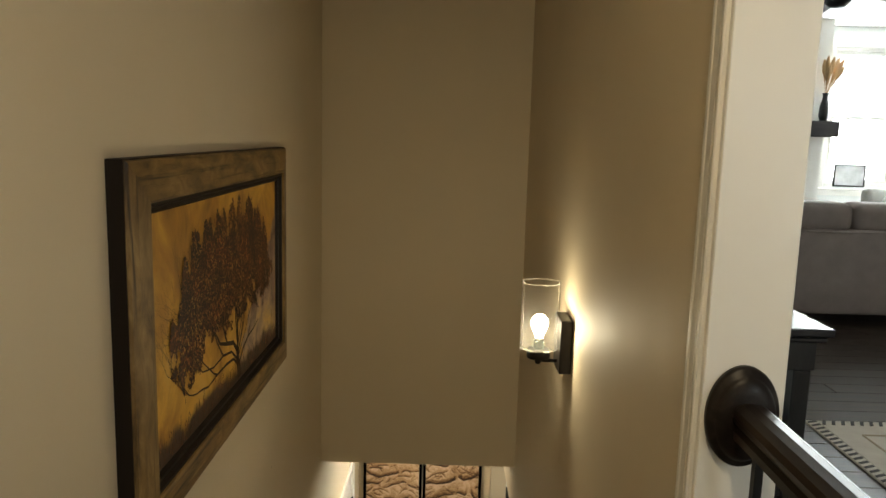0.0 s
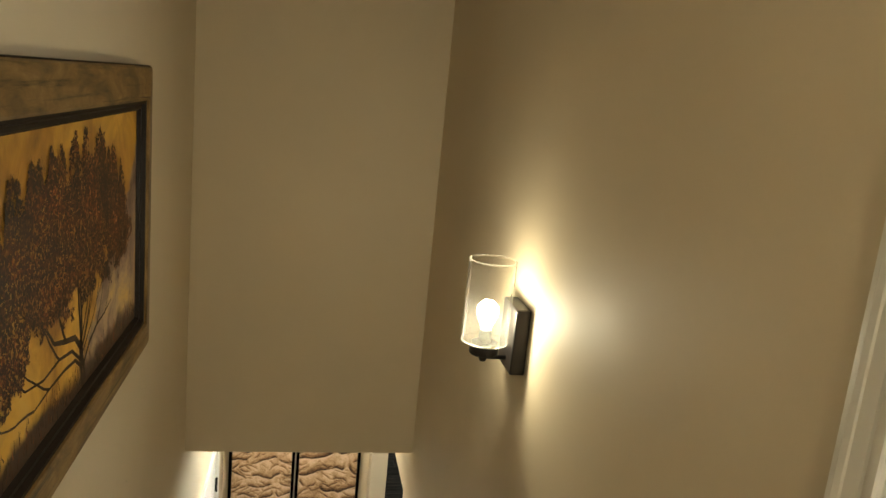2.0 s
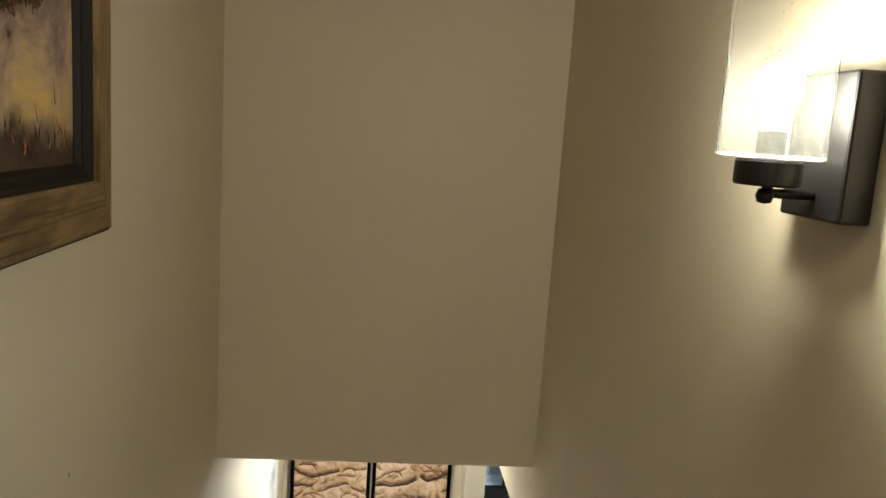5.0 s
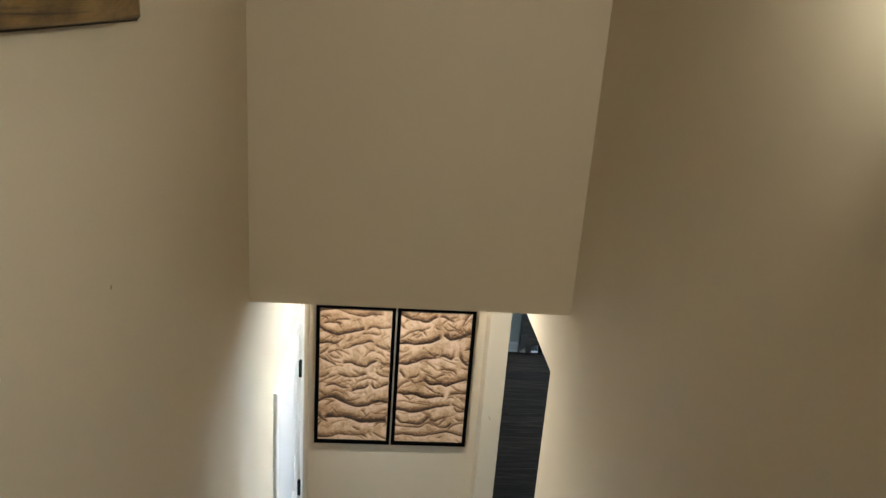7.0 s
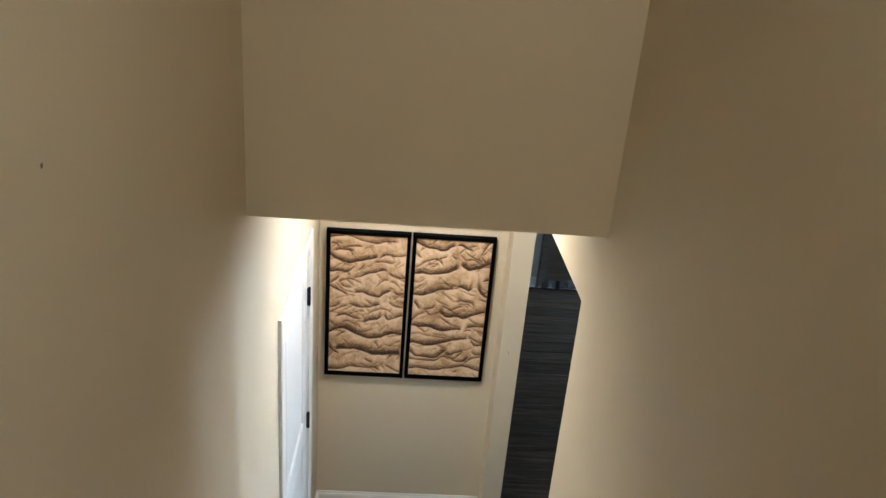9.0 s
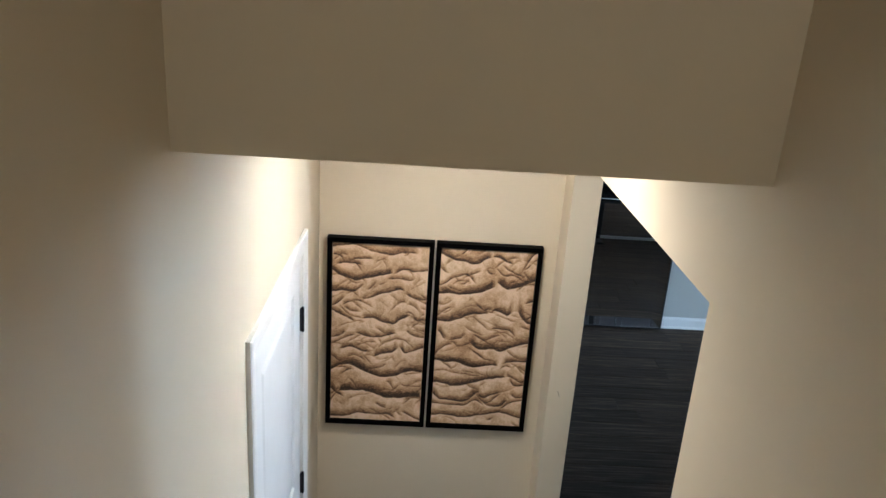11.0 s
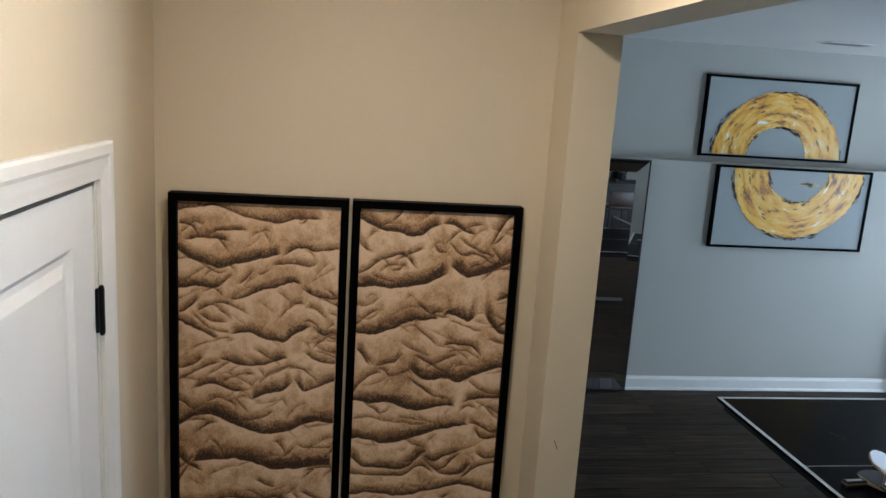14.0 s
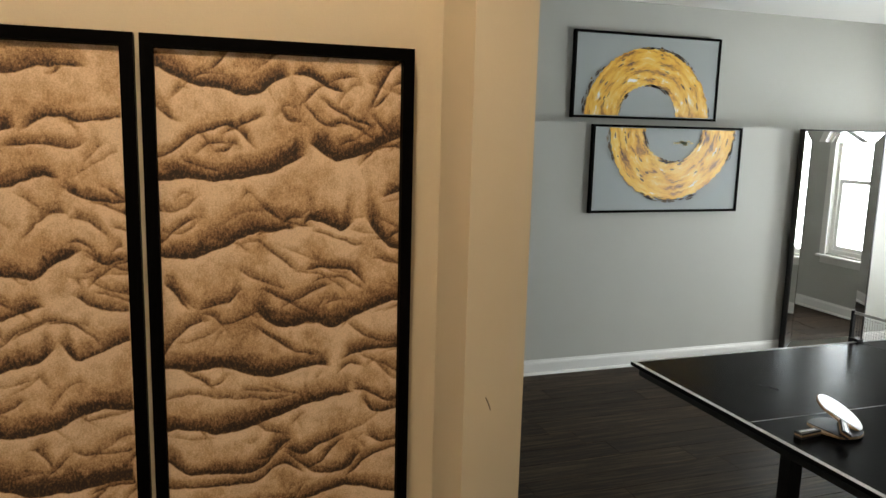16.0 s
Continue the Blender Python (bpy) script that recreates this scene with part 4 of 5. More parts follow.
def branch(y, z, ang, length, w, depth):
    pts = [(y, z)]
    for _ in range(5):
        ang += rng.uniform(-0.16, 0.16) + 0.03 * (math.pi / 2 - ang)
        y, z = y + math.cos(ang) * length / 5, z + math.sin(ang) * length / 5
        if not inside(y, z):
            break
        pts.append((y, z))
    if len(pts) > 1:
        stroke(tree, pts, w, w * 0.6, XT)
        y, z = pts[-1]
        if depth < 6:
            for k in range(2 if depth else 3):
                branch(y, z, ang + rng.uniform(-0.55, 0.55), length * rng.uniform(0.62, 0.85), w * 0.6, depth + 1)
        if depth >= 2:
            tips.append((y, z))


# trunk, low sweeping limbs and the fan of upright ones
stroke(tree, [(-3.500, 3.748), (-3.507, 3.775), (-3.516, 3.81), (-3.520, 3.845)], 0.036, 0.024, XT)
stroke(tree, [(-3.518, 3.835), (-3.56, 3.872), (-3.63, 3.888), (-3.69, 3.905)], 0.017, 0.009, XT)
stroke(tree, [(-3.512, 3.79), (-3.56, 3.822), (-3.63, 3.828), (-3.72, 3.826), (-3.80, 3.818)], 0.011, 0.004, XT)
stroke(tree, [(-3.515, 3.805), (-3.58, 3.85), (-3.66, 3.862), (-3.75, 3.856), (-3.84, 3.872)], 0.010, 0.004, XT)
stroke(tree, [(-3.505, 3.79), (-3.46, 3.825), (-3.40, 3.848), (-3.33, 3.856), (-3.27, 3.872)], 0.011, 0.003, XT)
for y, z, ang, ln, w in ((-3.52, 3.84, 1.35, 0.12, 0.015), (-3.52, 3.84, 1.75, 0.12, 0.013), (-3.515, 3.83, 0.95, 0.15, 0.008), (-3.515, 3.83, 0.72, 0.15, 0.007), (-3.51, 3.82, 0.6, 0.14, 0.006),
                         (-3.62, 3.887, 2.1, 0.12, 0.010), (-3.69, 3.905, 2.5, 0.13, 0.009), (-3.66, 3.862, 2.5, 0.13, 0.007), (-3.72, 3.826, 2.7, 0.16, 0.006), (-3.84, 3.872, 2.6, 0.12, 0.005),
                         (-3.80, 3.818, 3.0, 0.15, 0.006), (-3.40, 3.848, 0.9, 0.11, 0.005), (-3.33, 3.856, 0.8, 0.08, 0.004), (-3.52, 3.845, 1.1, 0.13, 0.008)):
    branch(y, z, ang, ln, w, 1)
part("painted_branch", tree, BARK, paint, "dark painted trunk and branches")
leaves = bmesh.new()


TOPS = ((-1.12, 0.50), (-0.95, 0.30), (-0.81, 0.17), (-0.56, 0.09), (0.0, 0.035), (0.25, 0.04), (0.42, 0.07), (0.61, 0.16), (0.765, 0.28), (0.87, 0.46), (0.9, 0.56))
LOWS = ((-1.12, 0.66), (-0.95, 0.80), (-0.8, 0.79), (-0.56, 0.70), (0.0, 0.68), (0.3, 0.64), (0.6, 0.66), (0.8, 0.64), (0.9, 0.58))


def along(table, k):
    for (a, p), (b, q) in zip(table, table[1:]):
        if a <= k <= b:
            return p + (q - p) * (k - a) / (b - a)


def crown(y):
    """Upper and lower limit of the foliage at y."""
    k = (y + 3.51) / 0.495
    if not -1.12 < k < 0.9:
        return None
    tuft = abs(math.sin(math.pi * y / 0.098 + 1.6 * noise.noise(Vector((y * 5, 3.3, 0)))))
    ragged = 0.075 * tuft * (0.55 + 1.3 * abs(noise.noise(Vector((y * 9, 7.7, 0))))) - 0.03 + 0.06 * noise.noise(Vector((y * 34, 5.1, 0)))
    high = CZ1 - 0.571 * along(TOPS, k) - 0.03 + ragged
    low = CZ1 - 0.571 * along(LOWS, k) + 0.045 * noise.noise(Vector((y * 22, 9.4, 0)))
    return min(low, high - 0.02), min(high, CZ1 - 0.012)


count = 0
while count < 24000:
    if rng.random() < 0.4 and tips:
        ty, tz = rng.choice(tips)
        y, z = rng.gauss(ty, 0.024), rng.gauss(tz, 0.024)
    else:
        y = rng.uniform(-4.07, -3.06)
        lim = crown(y)
        if not lim:
            continue
        z = rng.uniform(*lim)
        edge_ = min((lim[1] - z) / 0.10, (z - lim[0]) / 0.13, 1.0)
        if noise.noise(Vector((y * 17, z * 17, 3))) + 0.5 * noise.noise(Vector((y * 45, z * 45, 8))) < 0.10 - 0.85 * edge_:
            continue
    lim = crown(y)
    if not lim or not (lim[0] - 0.015 < z < lim[1]) or not inside(y, z):
        continue
    count += 1
    a, r = rng.uniform(0, math.pi), rng.uniform(0.0026, 0.0075)
    c, s = math.cos(a), math.sin(a)
    x = XT + 0.0004 + rng.uniform(0, 0.0012)
    leaves.faces.new([leaves.verts.new((x, y + r * (p * c - q * s), z + r * (p * s + q * c))) for p, q in ((-1.1, 0), (0, -0.55), (1.1, 0), (0, 0.55))])
for k in range(260):
    y, z = rng.uniform(CY0, CY1), CZ0 + abs(rng.gauss(0, 0.03))
    if inside(y, z):
        stroke(leaves, [(y, z), (y + rng.uniform(-0.01, 0.01), z + rng.uniform(0.01, 0.03))], 0.004, 0.001, XT + 0.0003)
fo = part("painted_foliage", leaves, FOLIAGE, paint, "rust brown painted leaves")
fo["kind"] = "stuff"

# ---- games room: ring paintings ----
def ring_painting(x0, x1, z0, z1, wall, cx, cz, half, seed, sx, sz, label):
    th = thing("ring_painting", ((x0 + x1) / 2, wall, z0), label, "painting", "pair of gold ring paintings")
    flat_frame(th, "y", wall - 0.001, x0, x1, z0, z1, 0.018, 0.038, BLACKFRAME)
    part("canvas", box((x0 + 0.019, wall - 0.030, z0 + 0.019), (x1 - 0.019, wall - 0.003, z1 - 0.019)), CANVAS, th, "grey green canvas")
    r2 = random.Random(seed)
    bm = bmesh.new()
    uvl = bm.loops.layers.uv.new("UVMap")
    n, yf = 90, wall - 0.0335
    zlo, zhi = z0 + 0.020, z1 - 0.020
    prev = None
    for k in range(n + 1):
        a = math.pi * k / n if half > 0 else math.pi + math.pi * k / n
        ri = 0.245 + 0.004 * math.sin(a * 5 + seed) + r2.uniform(-0.006, 0.006)
        ro = 0.535 + 0.008 * math.sin(a * 3 + seed) + r2.uniform(-0.007, 0.007)
        row = []
        for j in range(9):
            r = ri + (ro - ri) * j / 8
            z = min(max(cz + r * math.sin(a) * sz, zlo), zhi)
            row.append((bm.verts.new((cx + r * math.cos(a) * sx, yf, z)), (k / n * 3.0 + seed, j / 8)))
        if prev:
            for j in range(8):
                f = bm.faces.new((prev[j][0], row[j][0], row[j + 1][0], prev[j + 1][0]))
                for lp, (_, c) in zip(f.loops, (prev[j], row[j], row[j + 1], prev[j + 1])):
                    lp[uvl].uv = c
        prev = row
    part("gold_ring", bm, GOLD, th, "brushed gold half ring")
    fl = bmesh.new()
    for k in range(230):
        a = math.pi * r2.random() * half
        edge = r2.random()
        r = r2.gauss(0.541, 0.007) if edge < 0.58 else r2.gauss(0.247, 0.006) if edge < 0.88 else r2.uniform(0.26, 0.52)
        if edge < 0.88 and math.sin(a * 4 + seed) < -0.25:
            continue
        ln, w = r2.uniform(0.012, 0.07), r2.uniform(0.004, 0.016)
        da = ln / r
        pts = [(cx + r * math.cos(a + da * t) * sx, cz + r * math.sin(a + da * t) * sz) for t in (0, 0.5, 1)]
        if all(x0 + 0.03 < p < x1 - 0.03 and zlo + 0.004 < q < zhi - 0.004 for p, q in pts):
            vs = []
            for i, (p, q) in enumerate(pts):
                h = w * (0.3, 1, 0.3)[i] / 2
                vs.append((fl.verts.new((p - h * math.cos(a), yf - 0.0012, q - h * math.sin(a))), fl.verts.new((p + h * math.cos(a), yf - 0.0012, q + h * math.sin(a)))))
            for (a0, a1), (b0, b1) in zip(vs, vs[1:]):
                fl.faces.new((a0, b0, b1, a1))
    tagged(part("paint_speckle", fl, FLECK, th, "dark brown paint flecks round the ring"), kind="stuff")
    return th


ring_painting(3.328, 4.628, 1.912, 2.553, YU, 3.99, 1.935, 1, 3, 1.05, 0.95, "grey canvas with the upper half of a gold ring, black frame")
low_ring = ring_painting(3.384, 4.701, 1.215, 1.864, YF, 4.07, 1.842, -1, 8, 1.03, 1.0, "grey canvas with the lower half of a gold ring, black frame")
patch = bmesh.new()
for k in range(14):
    x, z = rng.gauss(4.16, 0.035), rng.gauss(1.738, 0.014)
    box((x - 0.014, YF - 0.036, z - 0.006), (x + 0.014, YF - 0.0338, z + 0.006), 0.0, patch)
tagged(part("gold_patch", patch, PALEGOLD, low_ring, "small flaked pale gold patch"), kind="stuff")


# ---- games room: floor mirrors ----
def floor_mirror(x0, label):
    wd, hg = 0.86, 1.87
    th = thing("floor_mirror", (x0 + wd / 2, YF - 0.05, 0), label, "mirror", "floor mirrors")
    y = YF - 0.05
    part("back_board", box((x0, y, 0.012), (x0 + wd, y + 0.022, hg), 0.002), EDGE, th, "dark edge")
    part("mirror_glass", box((x0 + 0.098, y - 0.012, 0.11), (x0 + wd - 0.098, y - 0.004, hg - 0.098)), MIRROR, th)
    x1, z0, z1, b = x0 + wd, 0.012, hg, 0.086
    for a, c, d, e in ((x0, x0 + 0.011, z0, z1), (x1 - 0.011, x1, z0, z1), (x0 + 0.011, x1 - 0.011, z1 - 0.011, z1), (x0 + 0.011, x1 - 0.011, z0, z0 + 0.011)):
        part("edge_rail", box((a, y - 0.034, d), (c, y - 0.0005, e)), EDGE, th)
    x0, x1, z0, z1 = x0 + 0.0115, x1 - 0.0115, z0 + 0.0115, z1 - 0.0115
    for q in (((x0, z0), (x1, z0), (x1 - b, z0 + b), (x0 + b, z0 + b)), ((x0, z1), (x1, z1), (x1 - b, z1 - b), (x0 + b, z1 - b)),
              ((x0, z0), (x0, z1), (x0 + b, z1 - b), (x0 + b, z0 + b)), ((x1, z0), (x1, z1), (x1 - b, z1 - b), (x1 - b, z0 + b))):
        bm = bmesh.new()
        front = [bm.verts.new((p, y - (0.030 if i < 2 else 0.010), r)) for i, (p, r) in enumerate(q)]
        back = [bm.verts.new((p, y - 0.0005, r)) for p, r in q]
        bm.faces.new(front)
        bm.faces.new(back[::-1])
        for k in range(4):
            bm.faces.new((front[k], front[(k + 1) % 4], back[(k + 1) % 4], back[k]))
        part("bevelled_strip", bm, MIRROR, th, "bevelled mirror border strip")
    for x in (x0 + 0.1, x1 - 0.1):
        part("foot", box((x - 0.03, y - 0.015, 0.0), (x + 0.03, y + 0.02, 0.0119)), EDGE, th)


floor_mirror(1.956, "tall silver floor mirror leaning at the grey wall")
floor_mirror(5.270, "tall silver floor mirror at the grey wall behind the net")

# ---- games room: windows ----
def sash_window(name, axis, wall, u0, u1, z0, z1, thick, inward, label):
    """A double-hung window in a wall across the axis; inward: the direction of the room."""
    def bx(a, b, c, d, p, q, bev=0.0):
        lo, hi = min(wall + p, wall + q), max(wall + p, wall + q)
        return box((lo, a, c), (hi, b, d), bev) if axis == "x" else box((a, lo, c), (b, hi, d), bev)
    th = thing(name, (wall, (u0 + u1) / 2, z0) if axis == "x" else ((u0 + u1) / 2, wall, z0), label, "window", kind="structure")
    s = -inward
    fr = part("window_frame", bx(u0, u0 + 0.04, z0, z1, s * 0.03, s * 0.12), TRIM, th, "white window frame")
    part("window_frame", bx(u1 - 0.04, u1, z0, z1, s * 0.03, s * 0.12), TRIM, th)
    part("window_frame", bx(u0 + 0.04, u1 - 0.04, z1 - 0.04, z1, s * 0.03, s * 0.12), TRIM, th)
    part("window_frame", bx(u0 + 0.04, u1 - 0.04, z0, z0 + 0.04, s * 0.03, s * 0.12), TRIM, th)
    zm = (z0 + z1) / 2
    for c, d, off in ((z0 + 0.04, zm + 0.02, 0.045), (zm - 0.02, z1 - 0.04, 0.08)):
        a, b = u0 + 0.04, u1 - 0.04
        for e, f, g, h in ((a, a + 0.035, c, d), (b - 0.035, b, c, d), (a + 0.035, b - 0.035, c, c + 0.04), (a + 0.035, b - 0.035, d - 0.04, d)):
            part("sash_rail", bx(e, f, g, h, s * off, s * (off + 0.03)), TRIM, th)
        pn = part("pane", bx(a + 0.035, b - 0.035, c + 0.04, d - 0.04, s * (off + 0.013), s * (off + 0.017)), PANE, th)
        pn.visible_shadow = False
    for e, f, g, h in ((u0 - 0.075, u0, z0 - 0.02, z1 + 0.075), (u1, u1 + 0.075, z0 - 0.02, z1 + 0.075), (u0, u1, z1, z1 + 0.075)):
        part("casing", bx(e, f, g, h, inward * 0.001, inward * 0.018, 0.003), TRIM, th)
    part("window_sill", bx(u0 - 0.095, u1 + 0.095, z0 - 0.045, z0 - 0.02, s * 0.0, inward * 0.05, 0.004), TRIM, th)
    part("apron", bx(u0 - 0.06, u1 + 0.06, z0 - 0.11, z0 - 0.046, inward * 0.001, inward * 0.014, 0.002), TRIM, th)


for i, (a, b) in enumerate(WINS):
    sash_window("window_%d" % (i + 1), "x", XE, a, b, 0.62, 2.12, 0.16, -1, "white double-hung games room window, the second of the pair added")
for i, (a, b) in enumerate(((5.08, 5.90), (6.66, 7.93))):
    sash_window("window_%d" % (i + 3), "y", YL, a, b, 4.02, 5.62, 0.16, -1, "white double-hung living room window, glaring with daylight")
# added window behind the stairhead, out of view, that carries the daylight fill
sash_window("window_5", "y", YBACK, 2.6, 4.0, 3.9, 5.5, 0.12, 1, "white double-hung hall window, unseen, added to light the stairhead")

# ceiling vent
vent = thing("ceiling_vent", (3.96, 2.98, ZR), "white slotted ceiling air vent", "air vent")
for a, b, c, d in ((3.79, 4.13, 2.90, 2.915), (3.79, 4.13, 3.045, 3.06), (3.79, 3.805, 2.915, 3.045), (4.115, 4.13, 2.915, 3.045)):
    part("frame", box((a, c, ZR - 0.008), (b, d, ZR - 0.0005), 0.001), PLASTIC, vent)
# black backing and grey slats put the darkness of shaded slots into colour
part("backing", box((3.805, 2.915, ZR - 0.003), (4.115, 3.045, ZR - 0.0005)), RUBBERB, vent)
for k in range(7):
    y = 2.926 + k * 0.018
    part("slat", prism([(y, ZR - 0.003), (y + 0.003, ZR - 0.009), (y + 0.005, ZR - 0.009), (y + 0.002, ZR - 0.003)], "x", 3.806, 4.114), VENTGREY, vent)

# ---- games room: table tennis ----
TX0, TX1, TY0, TY1, TZ = 2.524, 5.264, -0.026, 1.499, 0.76
tt = thing("tennis_table", ((TX0 + TX1) / 2, (TY0 + TY1) / 2, 0), "black table tennis table with white edge lines, in two halves", "table")
for a, b in ((TX0, 3.892), (3.896, TX1)):
    top = part("tabletop", box((a, TY0, TZ - 0.018), (b, TY1, TZ), 0.0015), TABLETOP, tt, "matt black playing surface")
    part("apron", box((a + 0.03, TY0 + 0.03, TZ - 0.06), (b - 0.03, TY1 - 0.03, TZ - 0.0182)), IRON, tt)
    for q in (((a, b), (TY0, TY0 + 0.02)), ((a, b), (TY1 - 0.02, TY1)), ((a, b), (0.735, 0.738))):
        part("line", box((q[0][0] + 0.001, q[1][0] + 0.0005, TZ + 0.0002), (q[0][1] - 0.001, q[1][1] - 0.0005, TZ + 0.001)), LINE, top)
for a, b in ((TX0, TX0 + 0.02), (TX1 - 0.02, TX1)):
    part("line", box((a + 0.0005, TY0 + 0.02, TZ + 0.0002), (b, TY1 - 0.02, TZ + 0.001)), LINE, tt, "white end line")
LEGS = [(2.765, 0.737), (5.023, 0.737)]
for x, y in LEGS:
    part("leg", box((x - 0.03, y - 0.03, 0.0302), (x + 0.03, y + 0.03, TZ - 0.0605), 0.003), IRON, tt, "square black steel leg")
    part("foot", box((x - 0.04, y - 0.2, 0.0), (x + 0.04, y + 0.2, 0.03), 0.006), IRON, tt)
# added bar that catches window light as the bright line in the mirror
part("mirror_line_bar", box((2.796, 0.717, 0.031), (4.992, 0.757, 0.060), 0.003), STEEL, tt, "low steel bar added for a bright line in the mirror")
net = thing("table_net", (3.894, 0.737, TZ), "low black table tennis net with a white top band", "net")
for y in (TY0 - 0.035, TY1 + 0.035):
    part("post", box((3.884, y - 0.008, TZ - 0.05), (3.904, y + 0.008, TZ + 0.158), 0.002), IRON, net)
    part("clamp", box((3.872, min(y, y + (0.06 if y < 0 else -0.06)), TZ + 0.0012), (3.916, max(y, y + (0.06 if y < 0 else -0.06)), TZ + 0.016), 0.003), IRON, net)
part("top_band", box((3.891, TY0 - 0.026, TZ + 0.142), (3.897, TY1 + 0.026, TZ + 0.156)), LINE, net, "white top band")
nb = bmesh.new()
for k in range(106):
    y = TY0 - 0.02 + k * 0.0149
    box((3.8935, y, TZ + 0.004), (3.8945, y + 0.0011, TZ + 0.142), 0.0, nb)
for k in range(9):
    z = TZ + 0.006 + k * 0.0152
    box((3.8935, TY0 - 0.026, z), (3.8945, TY1 + 0.026, z + 0.0011), 0.0, nb)
part("mesh", nb, NET, net, "black net cords")


def paddle(m, label, face):
    th = new("paddle")
    ORIGIN[th.name] = Vector((0, 0, 0))
    tagged(th, label, "paddle", "table tennis paddles")
    out = [(0.090 * math.cos(a), 0.096 * math.sin(a)) for a in [math.pi * (-0.5 + 2 * k / 36) for k in range(36)]]
    out = [(p, q) for p, q in out if q > -0.072] 
    out = sorted(out, key=lambda c: math.atan2(c[1], c[0]) if math.atan2(c[1], c[0]) > -math.pi / 2 else math.atan2(c[1], c[0]) + 2 * math.pi)
    blade = part("blade", prism(out + [(-0.014, -0.084), (0.014, -0.084)], "z", -0.0032, 0.0032), PADDLEWOOD, th, "plywood blade")
    rub = [(p * 0.985, q * 0.985) for p, q in out]
    part("rubber", prism(rub, "z", 0.0033, 0.0058), face, th, "smooth rubber sheet")
    part("rubber", prism(rub, "z", -0.0058, -0.0033), RUBBERB, th)
    hb = bmesh.new()
    for s in (-1, 1):
        own = prism([(-0.0125, -0.084), (0.0125, -0.084), (0.0135, -0.13), (0.0165, -0.182), (-0.0165, -0.182), (-0.0135, -0.13)], "z", 0.0034 * s, 0.0115 * s)
        join(hb, own)
    part("grip", hb, RUBBERB, th, "dark flared grip")
    part("grip_stripe", prism([(-0.005, -0.10), (0.005, -0.10), (0.006, -0.175), (-0.006, -0.175)], "z", 0.0117, 0.0124), LINE, th, "white grip stripe")
    core = part("handle_core", prism([(-0.0125, -0.085), (0.0125, -0.085), (0.0165, -0.182), (-0.0165, -0.182)], "z", -0.0031, 0.0031), PADDLEWOOD, th)
    th.matrix_basis = m
    return th


paddle(pose(2.79, 0.580, TZ + 0.0126, 0, 0, -86), "paddle lying on the black table, dark rubber side up", RUBBERB)
paddle(pose(2.835, 0.610, TZ + 0.056, 6, 29, -37), "paddle resting aslant on the other, pale rubber side up", RUBBER)

bar = thing("bar_counter", (4.6, -2.9, 0), "dark brown wooden bar counter with a lighter top edge", "counter")
part("front_panel", box((3.3, -2.62, 0.09), (5.9, -2.60, 1.03)), MANTEL, bar)
part("body", box((3.3, -3.2, 0.0), (5.9, -2.622, 1.03)), MANTEL, bar)
part("countertop", box((3.24, -3.24, 1.0305), (5.96, -2.50, 1.07), 0.006), TREADWOOD, bar, "dark wood countertop")
part("kickboard", box((3.3, -2.60, 0.0), (5.9, -2.588, 0.088)), TRIM, bar)
# cabinet added out of direct view to darken the mirror's reflection
cab = thing("wall_cabinet", (4.6, -3.12, 1.36), "added dark brown wall cabinet with open shelves, darkening the mirror view", "cabinet")
part("back_panel", box((3.3, YB + 0.001, 1.36), (5.9, YB + 0.018, 2.42)), MANTEL, cab)
for x in (3.3, 4.16, 5.02, 5.878):
    part("side_panel", box((x, YB + 0.0185, 1.36), (x + 0.022, -2.96, 2.42)), MANTEL, cab)
for z in (1.36, 1.74, 2.08, 2.398):
    for x0, x1 in ((3.3225, 4.1595), (4.1825, 5.0195), (5.0425, 5.8775)):
        part("shelf", box((x0, YB + 0.0185, z), (x1, -2.965, z + 0.022)), MANTEL, cab)
# crate and machine are added for an unclear yellow and black mirrored shape
crate = thing("wooden_crate", (4.55, -2.85, 1.0705), "small pale wooden crate standing for a yellow shape in the mirror", "crate")
part("base", box((4.42, -2.97, 1.0705), (4.70, -2.73, 1.085)), PADDLEWOOD, crate)
for k in range(3):
    z = 1.088 + k * 0.066
    for a, b, c, d in ((4.42, 4.70, -2.97, -2.96), (4.42, 4.70, -2.74, -2.73), (4.42, 4.43, -2.959, -2.741), (4.69, 4.70, -2.959, -2.741)):
        part("slat", box((a, c, z), (b, d, z + 0.058)), PADDLEWOOD, crate)
brew = thing("black_machine", (5.02, -2.88, 1.0705), "black machine standing for an unclear black shape in the mirror", "appliance")
part("base", box((4.90, -3.02, 1.0705), (5.14, -2.72, 1.10), 0.006), RUBBERB, brew)
part("column", box((4.90, -3.02, 1.1005), (5.14, -2.90, 1.38), 0.006), RUBBERB, brew)
part("head", box((4.90, -3.02, 1.3805), (5.14, -2.72, 1.45), 0.012), RUBBERB, brew)
part("jug", lathe([(0, 0), (0.055, 0.0), (0.068, 0.03), (0.066, 0.09), (0.045, 0.125), (0, 0.125)], (5.02, -2.80, 1.1005), n=24), VASE, brew, "dark glass jug", True)
